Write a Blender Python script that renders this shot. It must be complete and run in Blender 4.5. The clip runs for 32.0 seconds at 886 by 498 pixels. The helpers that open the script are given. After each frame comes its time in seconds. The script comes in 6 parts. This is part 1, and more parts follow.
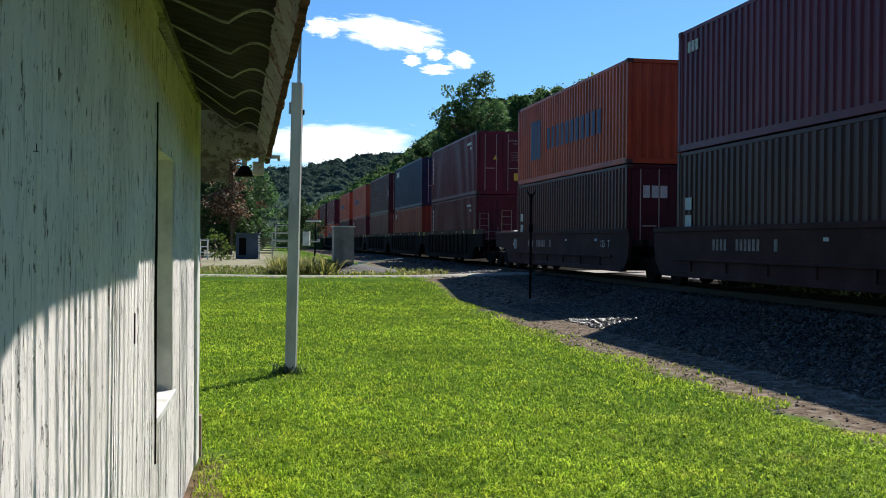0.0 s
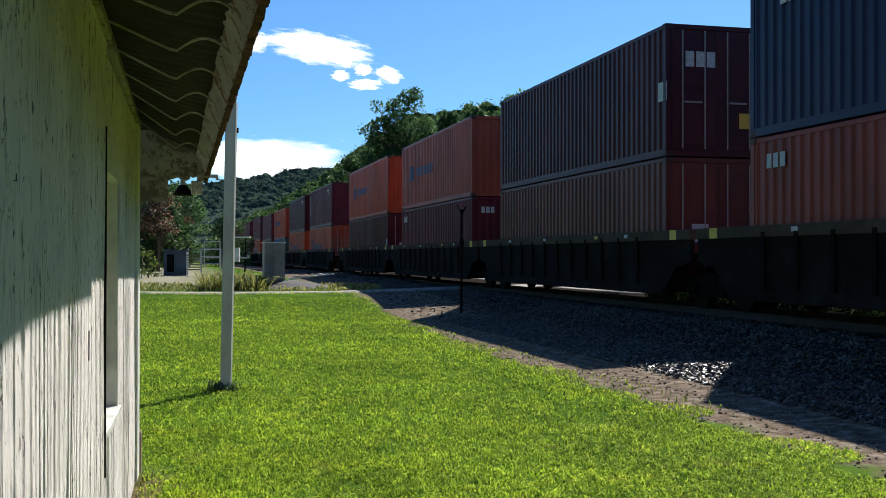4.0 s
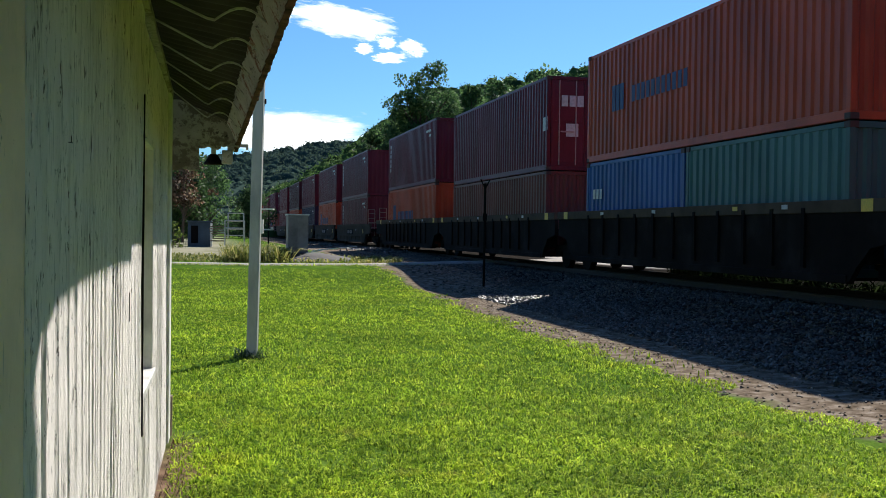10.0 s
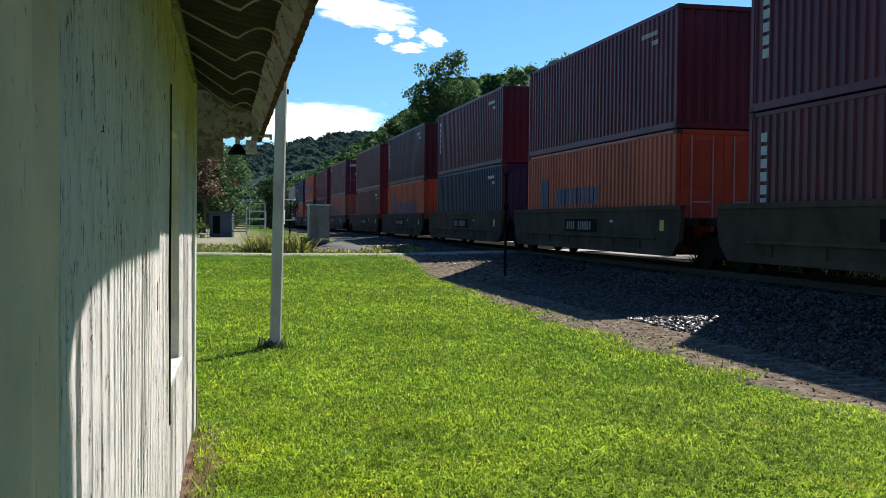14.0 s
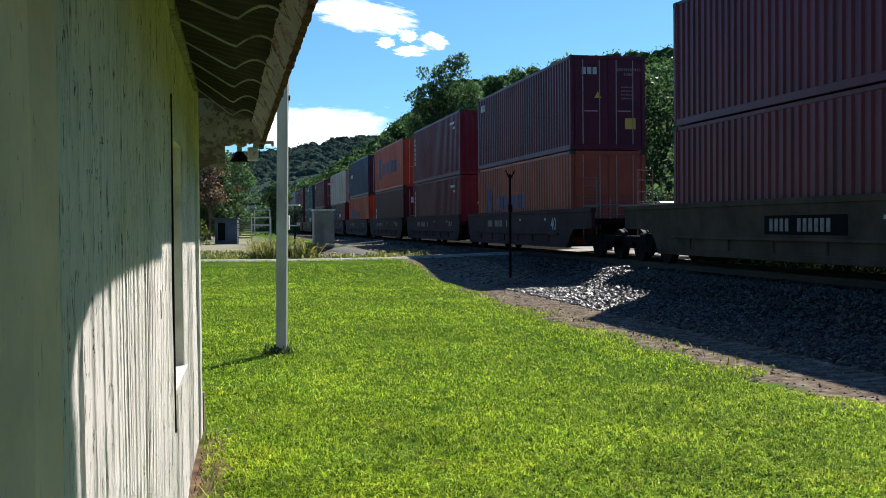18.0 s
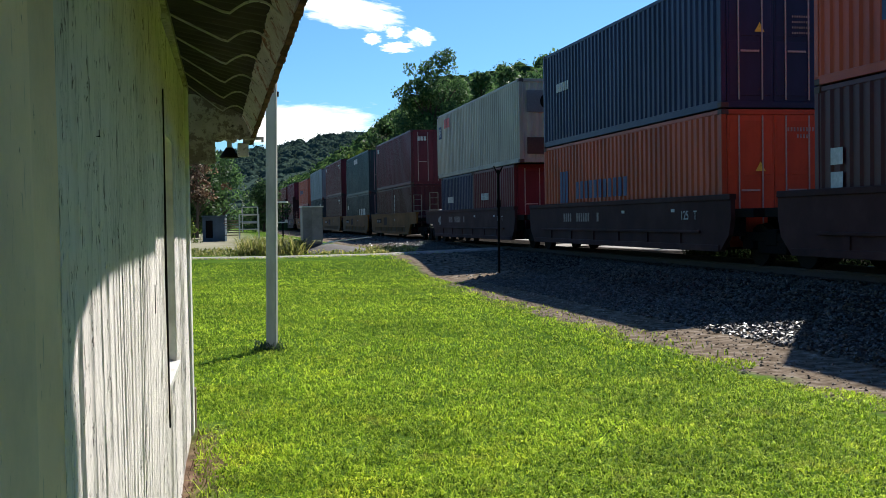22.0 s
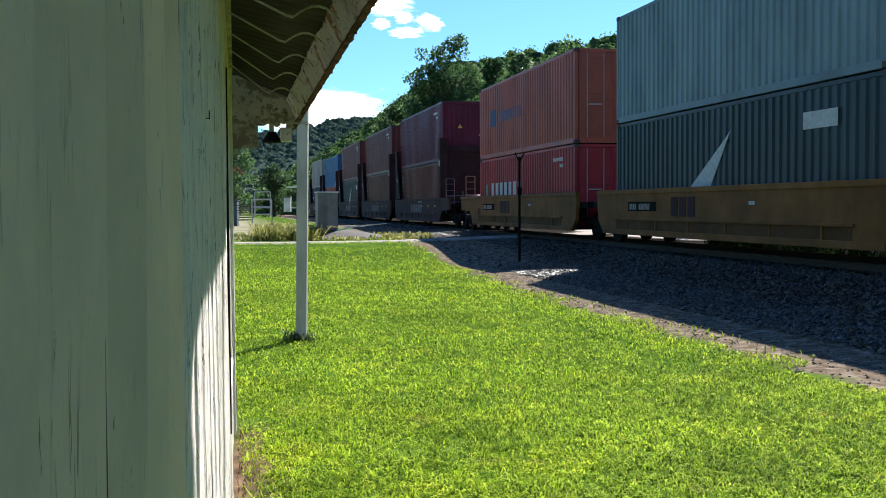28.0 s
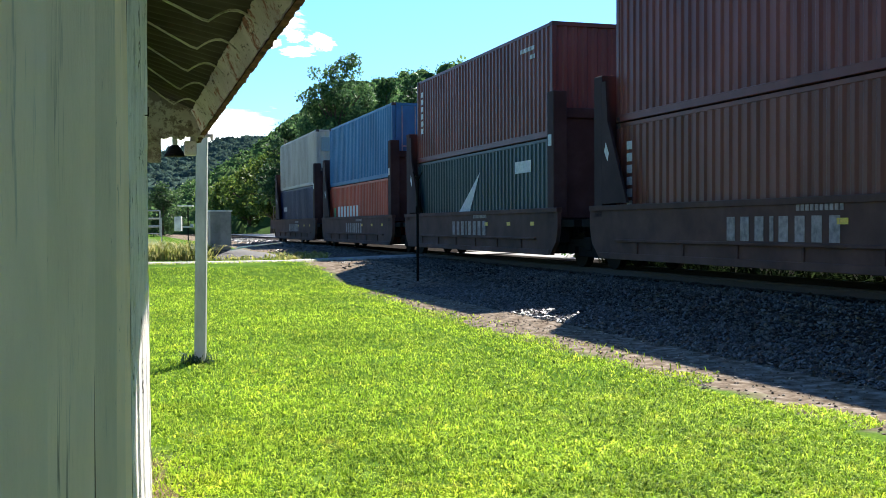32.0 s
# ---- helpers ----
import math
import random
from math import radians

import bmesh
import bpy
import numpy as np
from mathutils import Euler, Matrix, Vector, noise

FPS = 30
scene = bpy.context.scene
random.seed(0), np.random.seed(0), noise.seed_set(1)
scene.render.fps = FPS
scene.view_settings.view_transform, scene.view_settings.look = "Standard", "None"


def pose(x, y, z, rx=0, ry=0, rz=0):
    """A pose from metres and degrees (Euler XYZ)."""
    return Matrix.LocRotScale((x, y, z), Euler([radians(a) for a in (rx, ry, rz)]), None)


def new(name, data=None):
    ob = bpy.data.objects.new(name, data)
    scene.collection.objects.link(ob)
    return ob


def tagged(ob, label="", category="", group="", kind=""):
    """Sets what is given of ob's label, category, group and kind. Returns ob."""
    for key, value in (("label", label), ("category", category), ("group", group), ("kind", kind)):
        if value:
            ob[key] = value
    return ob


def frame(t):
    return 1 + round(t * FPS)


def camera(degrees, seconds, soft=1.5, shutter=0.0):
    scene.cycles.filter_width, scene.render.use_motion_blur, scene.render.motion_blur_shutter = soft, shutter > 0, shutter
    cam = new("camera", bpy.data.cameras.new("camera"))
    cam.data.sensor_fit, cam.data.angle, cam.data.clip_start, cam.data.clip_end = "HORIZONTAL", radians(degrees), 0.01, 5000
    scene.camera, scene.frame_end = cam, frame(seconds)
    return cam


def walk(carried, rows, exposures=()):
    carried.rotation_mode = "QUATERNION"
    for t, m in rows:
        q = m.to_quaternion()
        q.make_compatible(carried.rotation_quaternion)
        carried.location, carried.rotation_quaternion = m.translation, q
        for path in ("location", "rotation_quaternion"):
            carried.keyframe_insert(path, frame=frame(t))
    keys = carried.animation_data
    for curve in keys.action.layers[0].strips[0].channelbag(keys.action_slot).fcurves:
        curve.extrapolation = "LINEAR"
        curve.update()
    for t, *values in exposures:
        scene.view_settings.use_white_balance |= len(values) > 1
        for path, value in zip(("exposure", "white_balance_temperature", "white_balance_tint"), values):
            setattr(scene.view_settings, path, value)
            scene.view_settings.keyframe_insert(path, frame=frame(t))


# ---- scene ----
# Camera: hand-held beside the shed wall, turning slowly.
cam = camera(45.06, 32.0, soft=0.9)
PATH = [  # seconds, x, y, z, yaw, pitch, roll
    (0, 0.104, 0.332, 1.623, 1.79, -0.37, -0.46),  (0.5, 0.011, 0.190, 1.637, 1.34, -0.35, -0.40),  (1, 0.005, 0.202, 1.635, 1.28, -0.35, -0.45),
    (1.5, 0.038, 0.129, 1.630, 0.68, -0.55, -0.16),  (2, 0.055, 0.125, 1.625, -0.03, -0.45, 0.09),  (2.5, 0.058, 0.127, 1.629, -0.72, -0.21, 0.08),
    (3, 0.048, 0.140, 1.638, -1.43, 0.20, -0.37),  (3.5, 0.057, 0.110, 1.639, -1.89, 0.48, -0.21),  (5.5, 0.054, 0.062, 1.616, -1.94, 0.08, 0.14),
    (6, 0.054, 0.025, 1.613, -1.95, -0.04, -0.05),  (6.5, 0.042, 0.024, 1.609, -1.90, -0.20, -0.17),  (7, 0.033, 0.016, 1.607, -1.81, -0.42, -0.22),
    (7.5, 0.025, 0.024, 1.604, -1.66, -0.58, -0.37),  (8, 0.025, 0.014, 1.604, -1.47, -0.71, -0.53),  (8.5, 0.022, 0.016, 1.605, -1.27, -0.83, -0.63),
    (9, 0.021, 0.006, 1.605, -1.08, -0.88, -0.71),  (9.5, 0.020, -0.004, 1.606, -0.92, -0.92, -0.72),  (10, 0.015, -0.004, 1.607, -0.82, -0.93, -0.73),
    (10.5, 0.015, -0.000, 1.606, -0.70, -0.94, -0.67),  (11, 0.016, -0.005, 1.603, -0.62, -0.99, -0.39),  (11.5, 0.011, 0.005, 1.602, -0.48, -1.05, -0.32),
    (12, 0.010, 0.003, 1.602, -0.29, -1.15, -0.37),  (12.5, 0.007, -0.003, 1.601, -0.14, -1.24, -0.35),  (13, 0.000, 0.000, 1.603, -0.00, -1.32, -0.54),
    (13.5, -0.007, 0.005, 1.600, 0.14, -1.40, -0.50),  (14, -0.011, -0.002, 1.602, 0.27, -1.48, -0.59),  (14.5, -0.009, -0.022, 1.598, 0.33, -1.52, -0.43),
    (16.5, -0.001, -0.017, 1.603, 0.43, -1.37, -0.09),  (17, 0.005, -0.024, 1.604, 0.51, -1.30, 0.19),  (17.5, 0.010, -0.026, 1.606, 0.57, -1.31, 0.44),
    (18, 0.011, -0.025, 1.605, 0.55, -1.34, 0.52),  (18.5, 0.011, -0.033, 1.604, 0.53, -1.36, 0.48),  (19, 0.010, -0.036, 1.602, 0.49, -1.41, 0.59),
    (19.5, 0.006, -0.034, 1.599, 0.45, -1.44, 0.60),  (20, -0.002, -0.028, 1.597, 0.39, -1.47, 0.60),  (20.5, -0.005, -0.028, 1.589, 0.35, -1.49, 0.76),
    (21, -0.009, -0.021, 1.592, 0.32, -1.53, 0.75),  (21.5, -0.013, -0.021, 1.593, 0.15, -1.56, 0.80),  (22, -0.013, -0.042, 1.592, -0.11, -1.55, 0.90),
    (22.5, -0.017, -0.038, 1.594, -0.32, -1.51, 0.76),  (23, -0.015, -0.031, 1.597, -0.50, -1.48, 0.84),  (23.5, -0.021, -0.019, 1.602, -0.67, -1.44, 0.73),
    (24, -0.042, -0.008, 1.604, -0.91, -1.40, 0.84),  (24.5, -0.091, 0.032, 1.611, -1.08, -1.28, 0.27),  (25, -0.120, 0.035, 1.613, -1.00, -1.29, 0.28),
    (25.5, -0.162, 0.062, 1.604, -0.43, -1.38, 0.18),  (26, -0.196, 0.118, 1.596, 0.75, -1.50, 0.24),  (26.5, -0.232, 0.294, 1.586, 2.21, -1.66, 0.36),
    (28.5, -0.408, 0.373, 1.632, -1.22, -2.37, 0.33),  (29, -0.451, 0.411, 1.609, -2.99, -2.13, 0.34),  (29.5, -0.482, 0.465, 1.591, -4.38, -1.81, 0.38),
    (30, -0.479, 0.448, 1.592, -5.02, -1.58, 0.35),  (30.5, -0.480, 0.450, 1.591, -5.07, -1.44, 0.31),  (31, -0.485, 0.455, 1.591, -5.09, -1.37, 0.23),
    (31.5, -0.502, 0.511, 1.597, -5.20, -1.29, 0.14),  (32, -0.515, 0.574, 1.603, -5.50, -1.26, 0.29),
]
EXPOSURES = [(0.0, 0.72), (6.0, 0.74), (19.0, 0.85), (25.0, 0.9), (26.5, 1.05), (28.5, 1.36), (30.5, 1.56), (32.0, 1.74)]
walk(cam, [(t, pose(x, y, z, 90 + p, r, w)) for t, x, y, z, w, p, r in PATH], EXPOSURES)

# Daylight: sun ahead and to the right, clear sky.
SUN = Vector((0.2875, 0.7227, 0.629)).normalized()
world = bpy.data.worlds.new("sky")
scene.world = world
world.use_nodes = True
wn = world.node_tree.nodes
sky = wn.new("ShaderNodeTexSky")
sky.sky_type = 'NISHITA'
sky.sun_disc = False
sky.sun_elevation = math.asin(SUN.z)
sky.sun_rotation = math.atan2(SUN.x, SUN.y)
sky.air_density, sky.dust_density, sky.ozone_density = 1.0, 0.3, 1.5
deep = wn.new("ShaderNodeMix")          # a deeper, clearer blue than the plain sky gives
deep.data_type, deep.blend_type = 'RGBA', 'MULTIPLY'
deep.inputs[0].default_value = 1.0
deep.inputs[7].default_value = (0.42, 0.785, 1.20, 1.0)
world.node_tree.links.new(sky.outputs[0], deep.inputs[6])
world.node_tree.links.new(deep.outputs[2], wn["Background"].inputs[0])
wn["Background"].inputs[1].default_value = 0.060
sun = bpy.data.lights.new("sun", 'SUN')
sun.energy, sun.angle, sun.color = 5.0, radians(0.53), (1.0, 0.955, 0.90)
new("sun", sun).matrix_world = Matrix.Translation((0, 0, 60)) @ SUN.to_track_quat("Z", "Y").to_matrix().to_4x4()

# ---- materials ----
def nodes_of(name):
    m = bpy.data.materials.new(name)
    m.use_nodes = True
    t = m.node_tree
    return m, t, t.nodes["Principled BSDF"]


def noise_node(t, scale, detail=4.0, coord="Object", rough=0.6, stretch=None):
    tc = t.nodes.new("ShaderNodeTexCoord")
    n = t.nodes.new("ShaderNodeTexNoise")
    n.inputs["Scale"].default_value, n.inputs["Detail"].default_value = scale, detail
    n.inputs["Roughness"].default_value = rough
    if stretch:
        mp = t.nodes.new("ShaderNodeMapping")
        mp.inputs["Scale"].default_value = stretch
        t.links.new(tc.outputs[coord], mp.inputs[0])
        t.links.new(mp.outputs[0], n.inputs["Vector"])
    else:
        t.links.new(tc.outputs[coord], n.inputs["Vector"])
    return n


def ramp(t, src, stops):
    r = t.nodes.new("ShaderNodeValToRGB")
    e = r.color_ramp.elements
    while len(e) < len(stops):
        e.new(0.5)
    for k, (p, c) in enumerate(stops):
        e[k].position, e[k].color = p, (*c, 1) if len(c) == 3 else c
    t.links.new(src, r.inputs[0])
    return r


def mix(t, fac, a, b, mode="MIX"):
    x = t.nodes.new("ShaderNodeMix")
    x.data_type, x.blend_type = 'RGBA', mode
    for i, v in ((0, fac), (6, a), (7, b)):
        if isinstance(v, (int, float)):
            x.inputs[i].default_value = v
        elif isinstance(v, tuple):
            x.inputs[i].default_value = (*v[:3], 1)
        else:
            t.links.new(v, x.inputs[i])
    return x.outputs[2]


def bump(t, p, src, strength=0.3, dist=0.01):
    b = t.nodes.new("ShaderNodeBump")
    b.inputs["Strength"].default_value, b.inputs["Distance"].default_value = strength, dist
    t.links.new(src, b.inputs["Height"])
    t.links.new(b.outputs[0], p.inputs["Normal"])


def paint(name, col, rough=0.55, wear=(0.10, 0.05, 0.03), amount=0.35, scale=1.2, metal=0.0, fine=30.0, streak=None, gloss=0.22):
    """Weathered paint: two noises darken and fade it, worn patches show rust or grime."""
    m, t, p = nodes_of(name)
    a, b = noise_node(t, scale, 6, stretch=streak), noise_node(t, fine, 3)
    dark = tuple(c * 0.62 for c in col)
    lite = tuple(min(1, c * 1.22 + 0.01) for c in col)
    c1 = ramp(t, a.outputs["Fac"], [(0.3, dark), (0.5, col), (0.72, lite)])
    w = noise_node(t, scale * 2.7, 8, rough=0.75)
    wm = ramp(t, w.outputs["Fac"], [(0.62, (0, 0, 0)), (0.74, (1, 1, 1))])
    fac = t.nodes.new("ShaderNodeMath")
    fac.operation = 'MULTIPLY'
    fac.inputs[1].default_value = amount
    t.links.new(wm.outputs[0], fac.inputs[0])
    c2 = mix(t, fac.outputs[0], c1.outputs[0], wear)
    info = t.nodes.new("ShaderNodeObjectInfo")
    rr = ramp(t, info.outputs["Random"], [(0.0, (0.85, 0.85, 0.85)), (1.0, (1.1, 1.1, 1.1))])
    t.links.new(mix(t, 1.0, c2, rr.outputs[0], "MULTIPLY"), p.inputs["Base Color"])
    p.inputs["Roughness"].default_value, p.inputs["Metallic"].default_value = rough, metal
    p.inputs["Specular IOR Level"].default_value = gloss
    bump(t, p, b.outputs["Fac"], 0.15, 0.004)
    return m


def plain(name, col, rough=0.6, metal=0.0, fine=40.0, var=0.25, gloss=0.5):
    m, t, p = nodes_of(name)
    a = noise_node(t, fine, 5)
    c = ramp(t, a.outputs["Fac"], [(0.3, tuple(v * (1 - var) for v in col)), (0.7, tuple(min(1, v * (1 + var)) for v in col))])
    t.links.new(c.outputs[0], p.inputs["Base Color"])
    p.inputs["Roughness"].default_value, p.inputs["Metallic"].default_value = rough, metal
    p.inputs["Specular IOR Level"].default_value = gloss
    bump(t, p, a.outputs["Fac"], 0.12, 0.003)
    return m


COL = {
    "maroon": (0.112, 0.010, 0.023), "brown": (0.13, 0.032, 0.026), "purple": (0.108, 0.013, 0.034),
    "orange": (0.43, 0.062, 0.022), "dorange": (0.36, 0.072, 0.042), "navy": (0.011, 0.017, 0.060), "red": (0.26, 0.04, 0.025),
    "tex": (0.066, 0.008, 0.015), "blue": (0.022, 0.085, 0.25), "teal": (0.04, 0.12, 0.12), "slate": (0.16, 0.22, 0.25),
    "green": (0.019, 0.052, 0.060), "white": (0.37, 0.335, 0.28), "dark": (0.045, 0.012, 0.016), "umber": (0.15, 0.041, 0.027), "hred": (0.36, 0.025, 0.035),
    "dgreen": (0.015, 0.036, 0.046), "mblue": (0.026, 0.13, 0.28), "hyorange": (0.42, 0.08, 0.05),
}
CPAINT = {k: paint("container_paint_" + k, c, 0.42, amount=0.4, scale=0.8, streak=(1.0, 1.0, 0.35), gloss=0.27) for k, c in COL.items()}
M_DARK = plain("dark_grime", (0.008, 0.007, 0.006), 0.85, gloss=0.08)
M_WHEEL = plain("wheel_steel", (0.014, 0.011, 0.009), 0.75, gloss=0.1)
M_CAST = plain("casting_steel", (0.06, 0.035, 0.03), 0.6, 0.4)
M_STEEL = plain("galvanised_bar", (0.45, 0.45, 0.44), 0.4, 0.8)
M_GRAB = plain("grimy_grab_iron", (0.22, 0.21, 0.19), 0.35, 0.8)
M_BAR = plain("painted_lock_bar", (0.34, 0.27, 0.26), 0.45, 0.3)
M_RAIL = plain("rail_steel", (0.05, 0.035, 0.026), 0.75, 0.0)
M_MARKF = plain("faded_marking", (0.26, 0.21, 0.19), 0.7, 0, 9, 0.45)
M_RUST = plain("flaking_rust", (0.060, 0.030, 0.020), 0.9, 0, 14, 0.95, 0.1)
M_MARKW = plain("white_marking", (0.50, 0.50, 0.49), 0.6, 0, 12, 0.2)
M_MARKN = plain("navy_marking", (0.02, 0.045, 0.13), 0.6, 0, 12, 0.2)
M_MARKY = plain("yellow_sticker", (0.7, 0.45, 0.05), 0.5)
M_MARKR = plain("red_marking", (0.5, 0.04, 0.03), 0.5)
M_MARKG = plain("green_marking", (0.03, 0.25, 0.12), 0.5)
WPAINT = {
    "black": paint("well_black", (0.012, 0.008, 0.006), 0.8, (0.05, 0.03, 0.02), 0.5, gloss=0.06),
    "grey": paint("well_grey", (0.085, 0.062, 0.044), 0.8, (0.03, 0.02, 0.014), 0.7, gloss=0.06),
    "plum": paint("well_plum", (0.050, 0.018, 0.018), 0.7, (0.06, 0.035, 0.03), 0.5, gloss=0.15),
    "yellow": paint("well_yellow", (0.21, 0.085, 0.016), 0.7, (0.1, 0.06, 0.04), 0.55),
    "ydirt": paint("well_dirty_yellow", (0.12, 0.055, 0.016), 0.8, (0.05, 0.03, 0.02), 0.7),
    "bulk": paint("bulkhead_paint", (0.032, 0.014, 0.014), 0.75, (0.07, 0.03, 0.02), 0.5),
    "steel": paint("well_steel", (0.085, 0.042, 0.032), 0.75, (0.09, 0.05, 0.03), 0.6),
}


def wall_paint(name, flaw, tint=(1.0, 1.0, 1.0), relief=0.75):
    """Old white paint on vertical siding, streaked; flaw: where flakes begin, lower for more."""
    m, t, p = nodes_of(name)
    s = noise_node(t, 9.0, 8, stretch=(6.0, 6.0, 0.5), rough=0.7)
    big = noise_node(t, 1.6, 5)
    base = ramp(t, big.outputs["Fac"], [(q, tuple(v * k for v, k in zip(c, tint))) for q, c in ((0.3, (0.82, 0.80, 0.78)), (0.5, (0.91, 0.895, 0.875)), (0.75, (0.93, 0.915, 0.895)))])
    mild = noise_node(t, 0.9, 7, stretch=(1.0, 1.0, 0.55), rough=0.7)
    mm = ramp(t, mild.outputs["Fac"], [(0.46, (0, 0, 0)), (0.72, (0.6, 0.6, 0.6))])
    stained = mix(t, mm.outputs[0], base.outputs[0], (0.38, 0.36, 0.29))
    fl = ramp(t, s.outputs["Fac"], [(flaw - 0.02, (0, 0, 0)), (flaw + 0.03, (1, 1, 1))])
    f2 = t.nodes.new("ShaderNodeMath")
    f2.operation = 'MULTIPLY'
    f2.inputs[1].default_value = 0.5
    t.links.new(fl.outputs[0], f2.inputs[0])
    c = mix(t, f2.outputs[0], stained, (0.26, 0.25, 0.23))
    dots = noise_node(t, 22.0, 7, stretch=(1.6, 1.6, 0.45), rough=0.8)
    dm = ramp(t, dots.outputs["Fac"], [(flaw, (0, 0, 0)), (flaw + 0.022, (1, 1, 1))])
    c = mix(t, dm.outputs[0], c, (0.15, 0.135, 0.115))
    # long upright cracks in the paint, in some stretches only
    cr = noise_node(t, 3.0, 5, stretch=(9.0, 9.0, 0.35), rough=0.65)
    cm = ramp(t, cr.outputs["Fac"], [(0.488, (0, 0, 0)), (0.497, (1, 1, 1)), (0.503, (1, 1, 1)), (0.512, (0, 0, 0))])
    where = noise_node(t, 2.3, 3, stretch=(1.0, 1.0, 0.5))
    wm = ramp(t, where.outputs["Fac"], [(flaw - 0.03, (0, 0, 0)), (flaw + 0.04, (1, 1, 1))])
    c = mix(t, mix(t, 1.0, cm.outputs[0], wm.outputs[0], "MULTIPLY"), c, (0.09, 0.08, 0.07))
    t.links.new(c, p.inputs["Base Color"])
    p.inputs["Roughness"].default_value = 0.8
    p.inputs["Specular IOR Level"].default_value = 0.2
    both = t.nodes.new("ShaderNodeMath")
    both.operation = 'ADD'
    t.links.new(dots.outputs["Fac"], both.inputs[0])
    t.links.new(s.outputs["Fac"], both.inputs[1])
    bump(t, p, both.outputs[0], relief, 0.010)
    return m


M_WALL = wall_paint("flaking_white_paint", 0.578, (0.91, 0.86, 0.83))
# near siding copy: fewer flakes, tint warmed to offset green and blue light
M_WALLN = wall_paint("warmed_near_white_paint", 0.635, (1.0, 0.81, 0.62), 0.4)
M_TRIM = paint("white_trim_paint", (0.72, 0.71, 0.66), 0.6, (0.25, 0.21, 0.16), 0.6, 3.0)
M_SHEET = paint("corrugated_sheet", (0.022, 0.019, 0.017), 0.8, (0.06, 0.03, 0.02), 0.8, 4.0, 0.0)


def peeling(name, col, under, holes, scale=5.0, cover=0.5):
    """Peeling paint: rust or bare timber beneath in ragged patches, with dark gaps."""
    m, t, p = nodes_of(name)
    a = noise_node(t, scale, 8, rough=0.75)
    b = noise_node(t, scale * 3.1, 7, rough=0.8, stretch=(1.0, 0.6, 1.6))
    g = noise_node(t, scale * 0.6, 4)
    base = ramp(t, g.outputs["Fac"], [(0.3, tuple(v * 0.65 for v in col)), (0.65, col)])
    am = ramp(t, a.outputs["Fac"], [(cover, (0, 0, 0)), (cover + 0.05, (1, 1, 1))])
    bm = ramp(t, b.outputs["Fac"], [(0.58, (0, 0, 0)), (0.62, (1, 1, 1))])
    c = mix(t, bm.outputs[0], mix(t, am.outputs[0], base.outputs[0], under), holes)
    t.links.new(c, p.inputs["Base Color"])
    p.inputs["Roughness"].default_value = 0.75
    bump(t, p, b.outputs["Fac"], 0.8, 0.01)
    return m


M_SHEETEDGE = peeling("sheet_edge_paint", (0.42, 0.40, 0.36), (0.16, 0.055, 0.022), (0.03, 0.018, 0.012), 5.0, 0.53)
M_PEEL = peeling("peeling_board", (0.34, 0.32, 0.27), (0.12, 0.10, 0.075), (0.02, 0.017, 0.014), 7.0, 0.5)
M_ARC = peeling("pale_sheet_lip", (0.40, 0.385, 0.35), (0.15, 0.135, 0.115), (0.08, 0.06, 0.05), 9.0, 0.58)
M_POST = paint("grey_post_paint", (0.33, 0.34, 0.31), 0.6, (0.2, 0.18, 0.15), 0.5, 2.5, streak=(1, 1, 0.3))
M_CAB = paint("cabinet_paint", (0.235, 0.215, 0.195), 0.45, (0.2, 0.16, 0.12), 0.35, 2.0)
M_ASPH = plain("lane_surface", (0.30, 0.275, 0.235), 0.9, 0, 3, 0.4, 0.1)
M_TIE = paint("sleeper_wood", (0.09, 0.07, 0.055), 0.85, (0.03, 0.025, 0.02), 0.5, 5.0)
M_BARK = paint("bark", (0.10, 0.075, 0.055), 0.9, (0.04, 0.03, 0.025), 0.5, 6.0, streak=(3, 3, 0.6))
M_TIMBER = paint("old_timber", (0.20, 0.15, 0.10), 0.85, (0.06, 0.045, 0.03), 0.5, 6.0)
M_BLUESHED = paint("shed_paint", (0.07, 0.10, 0.13), 0.6, (0.1, 0.07, 0.05), 0.4)


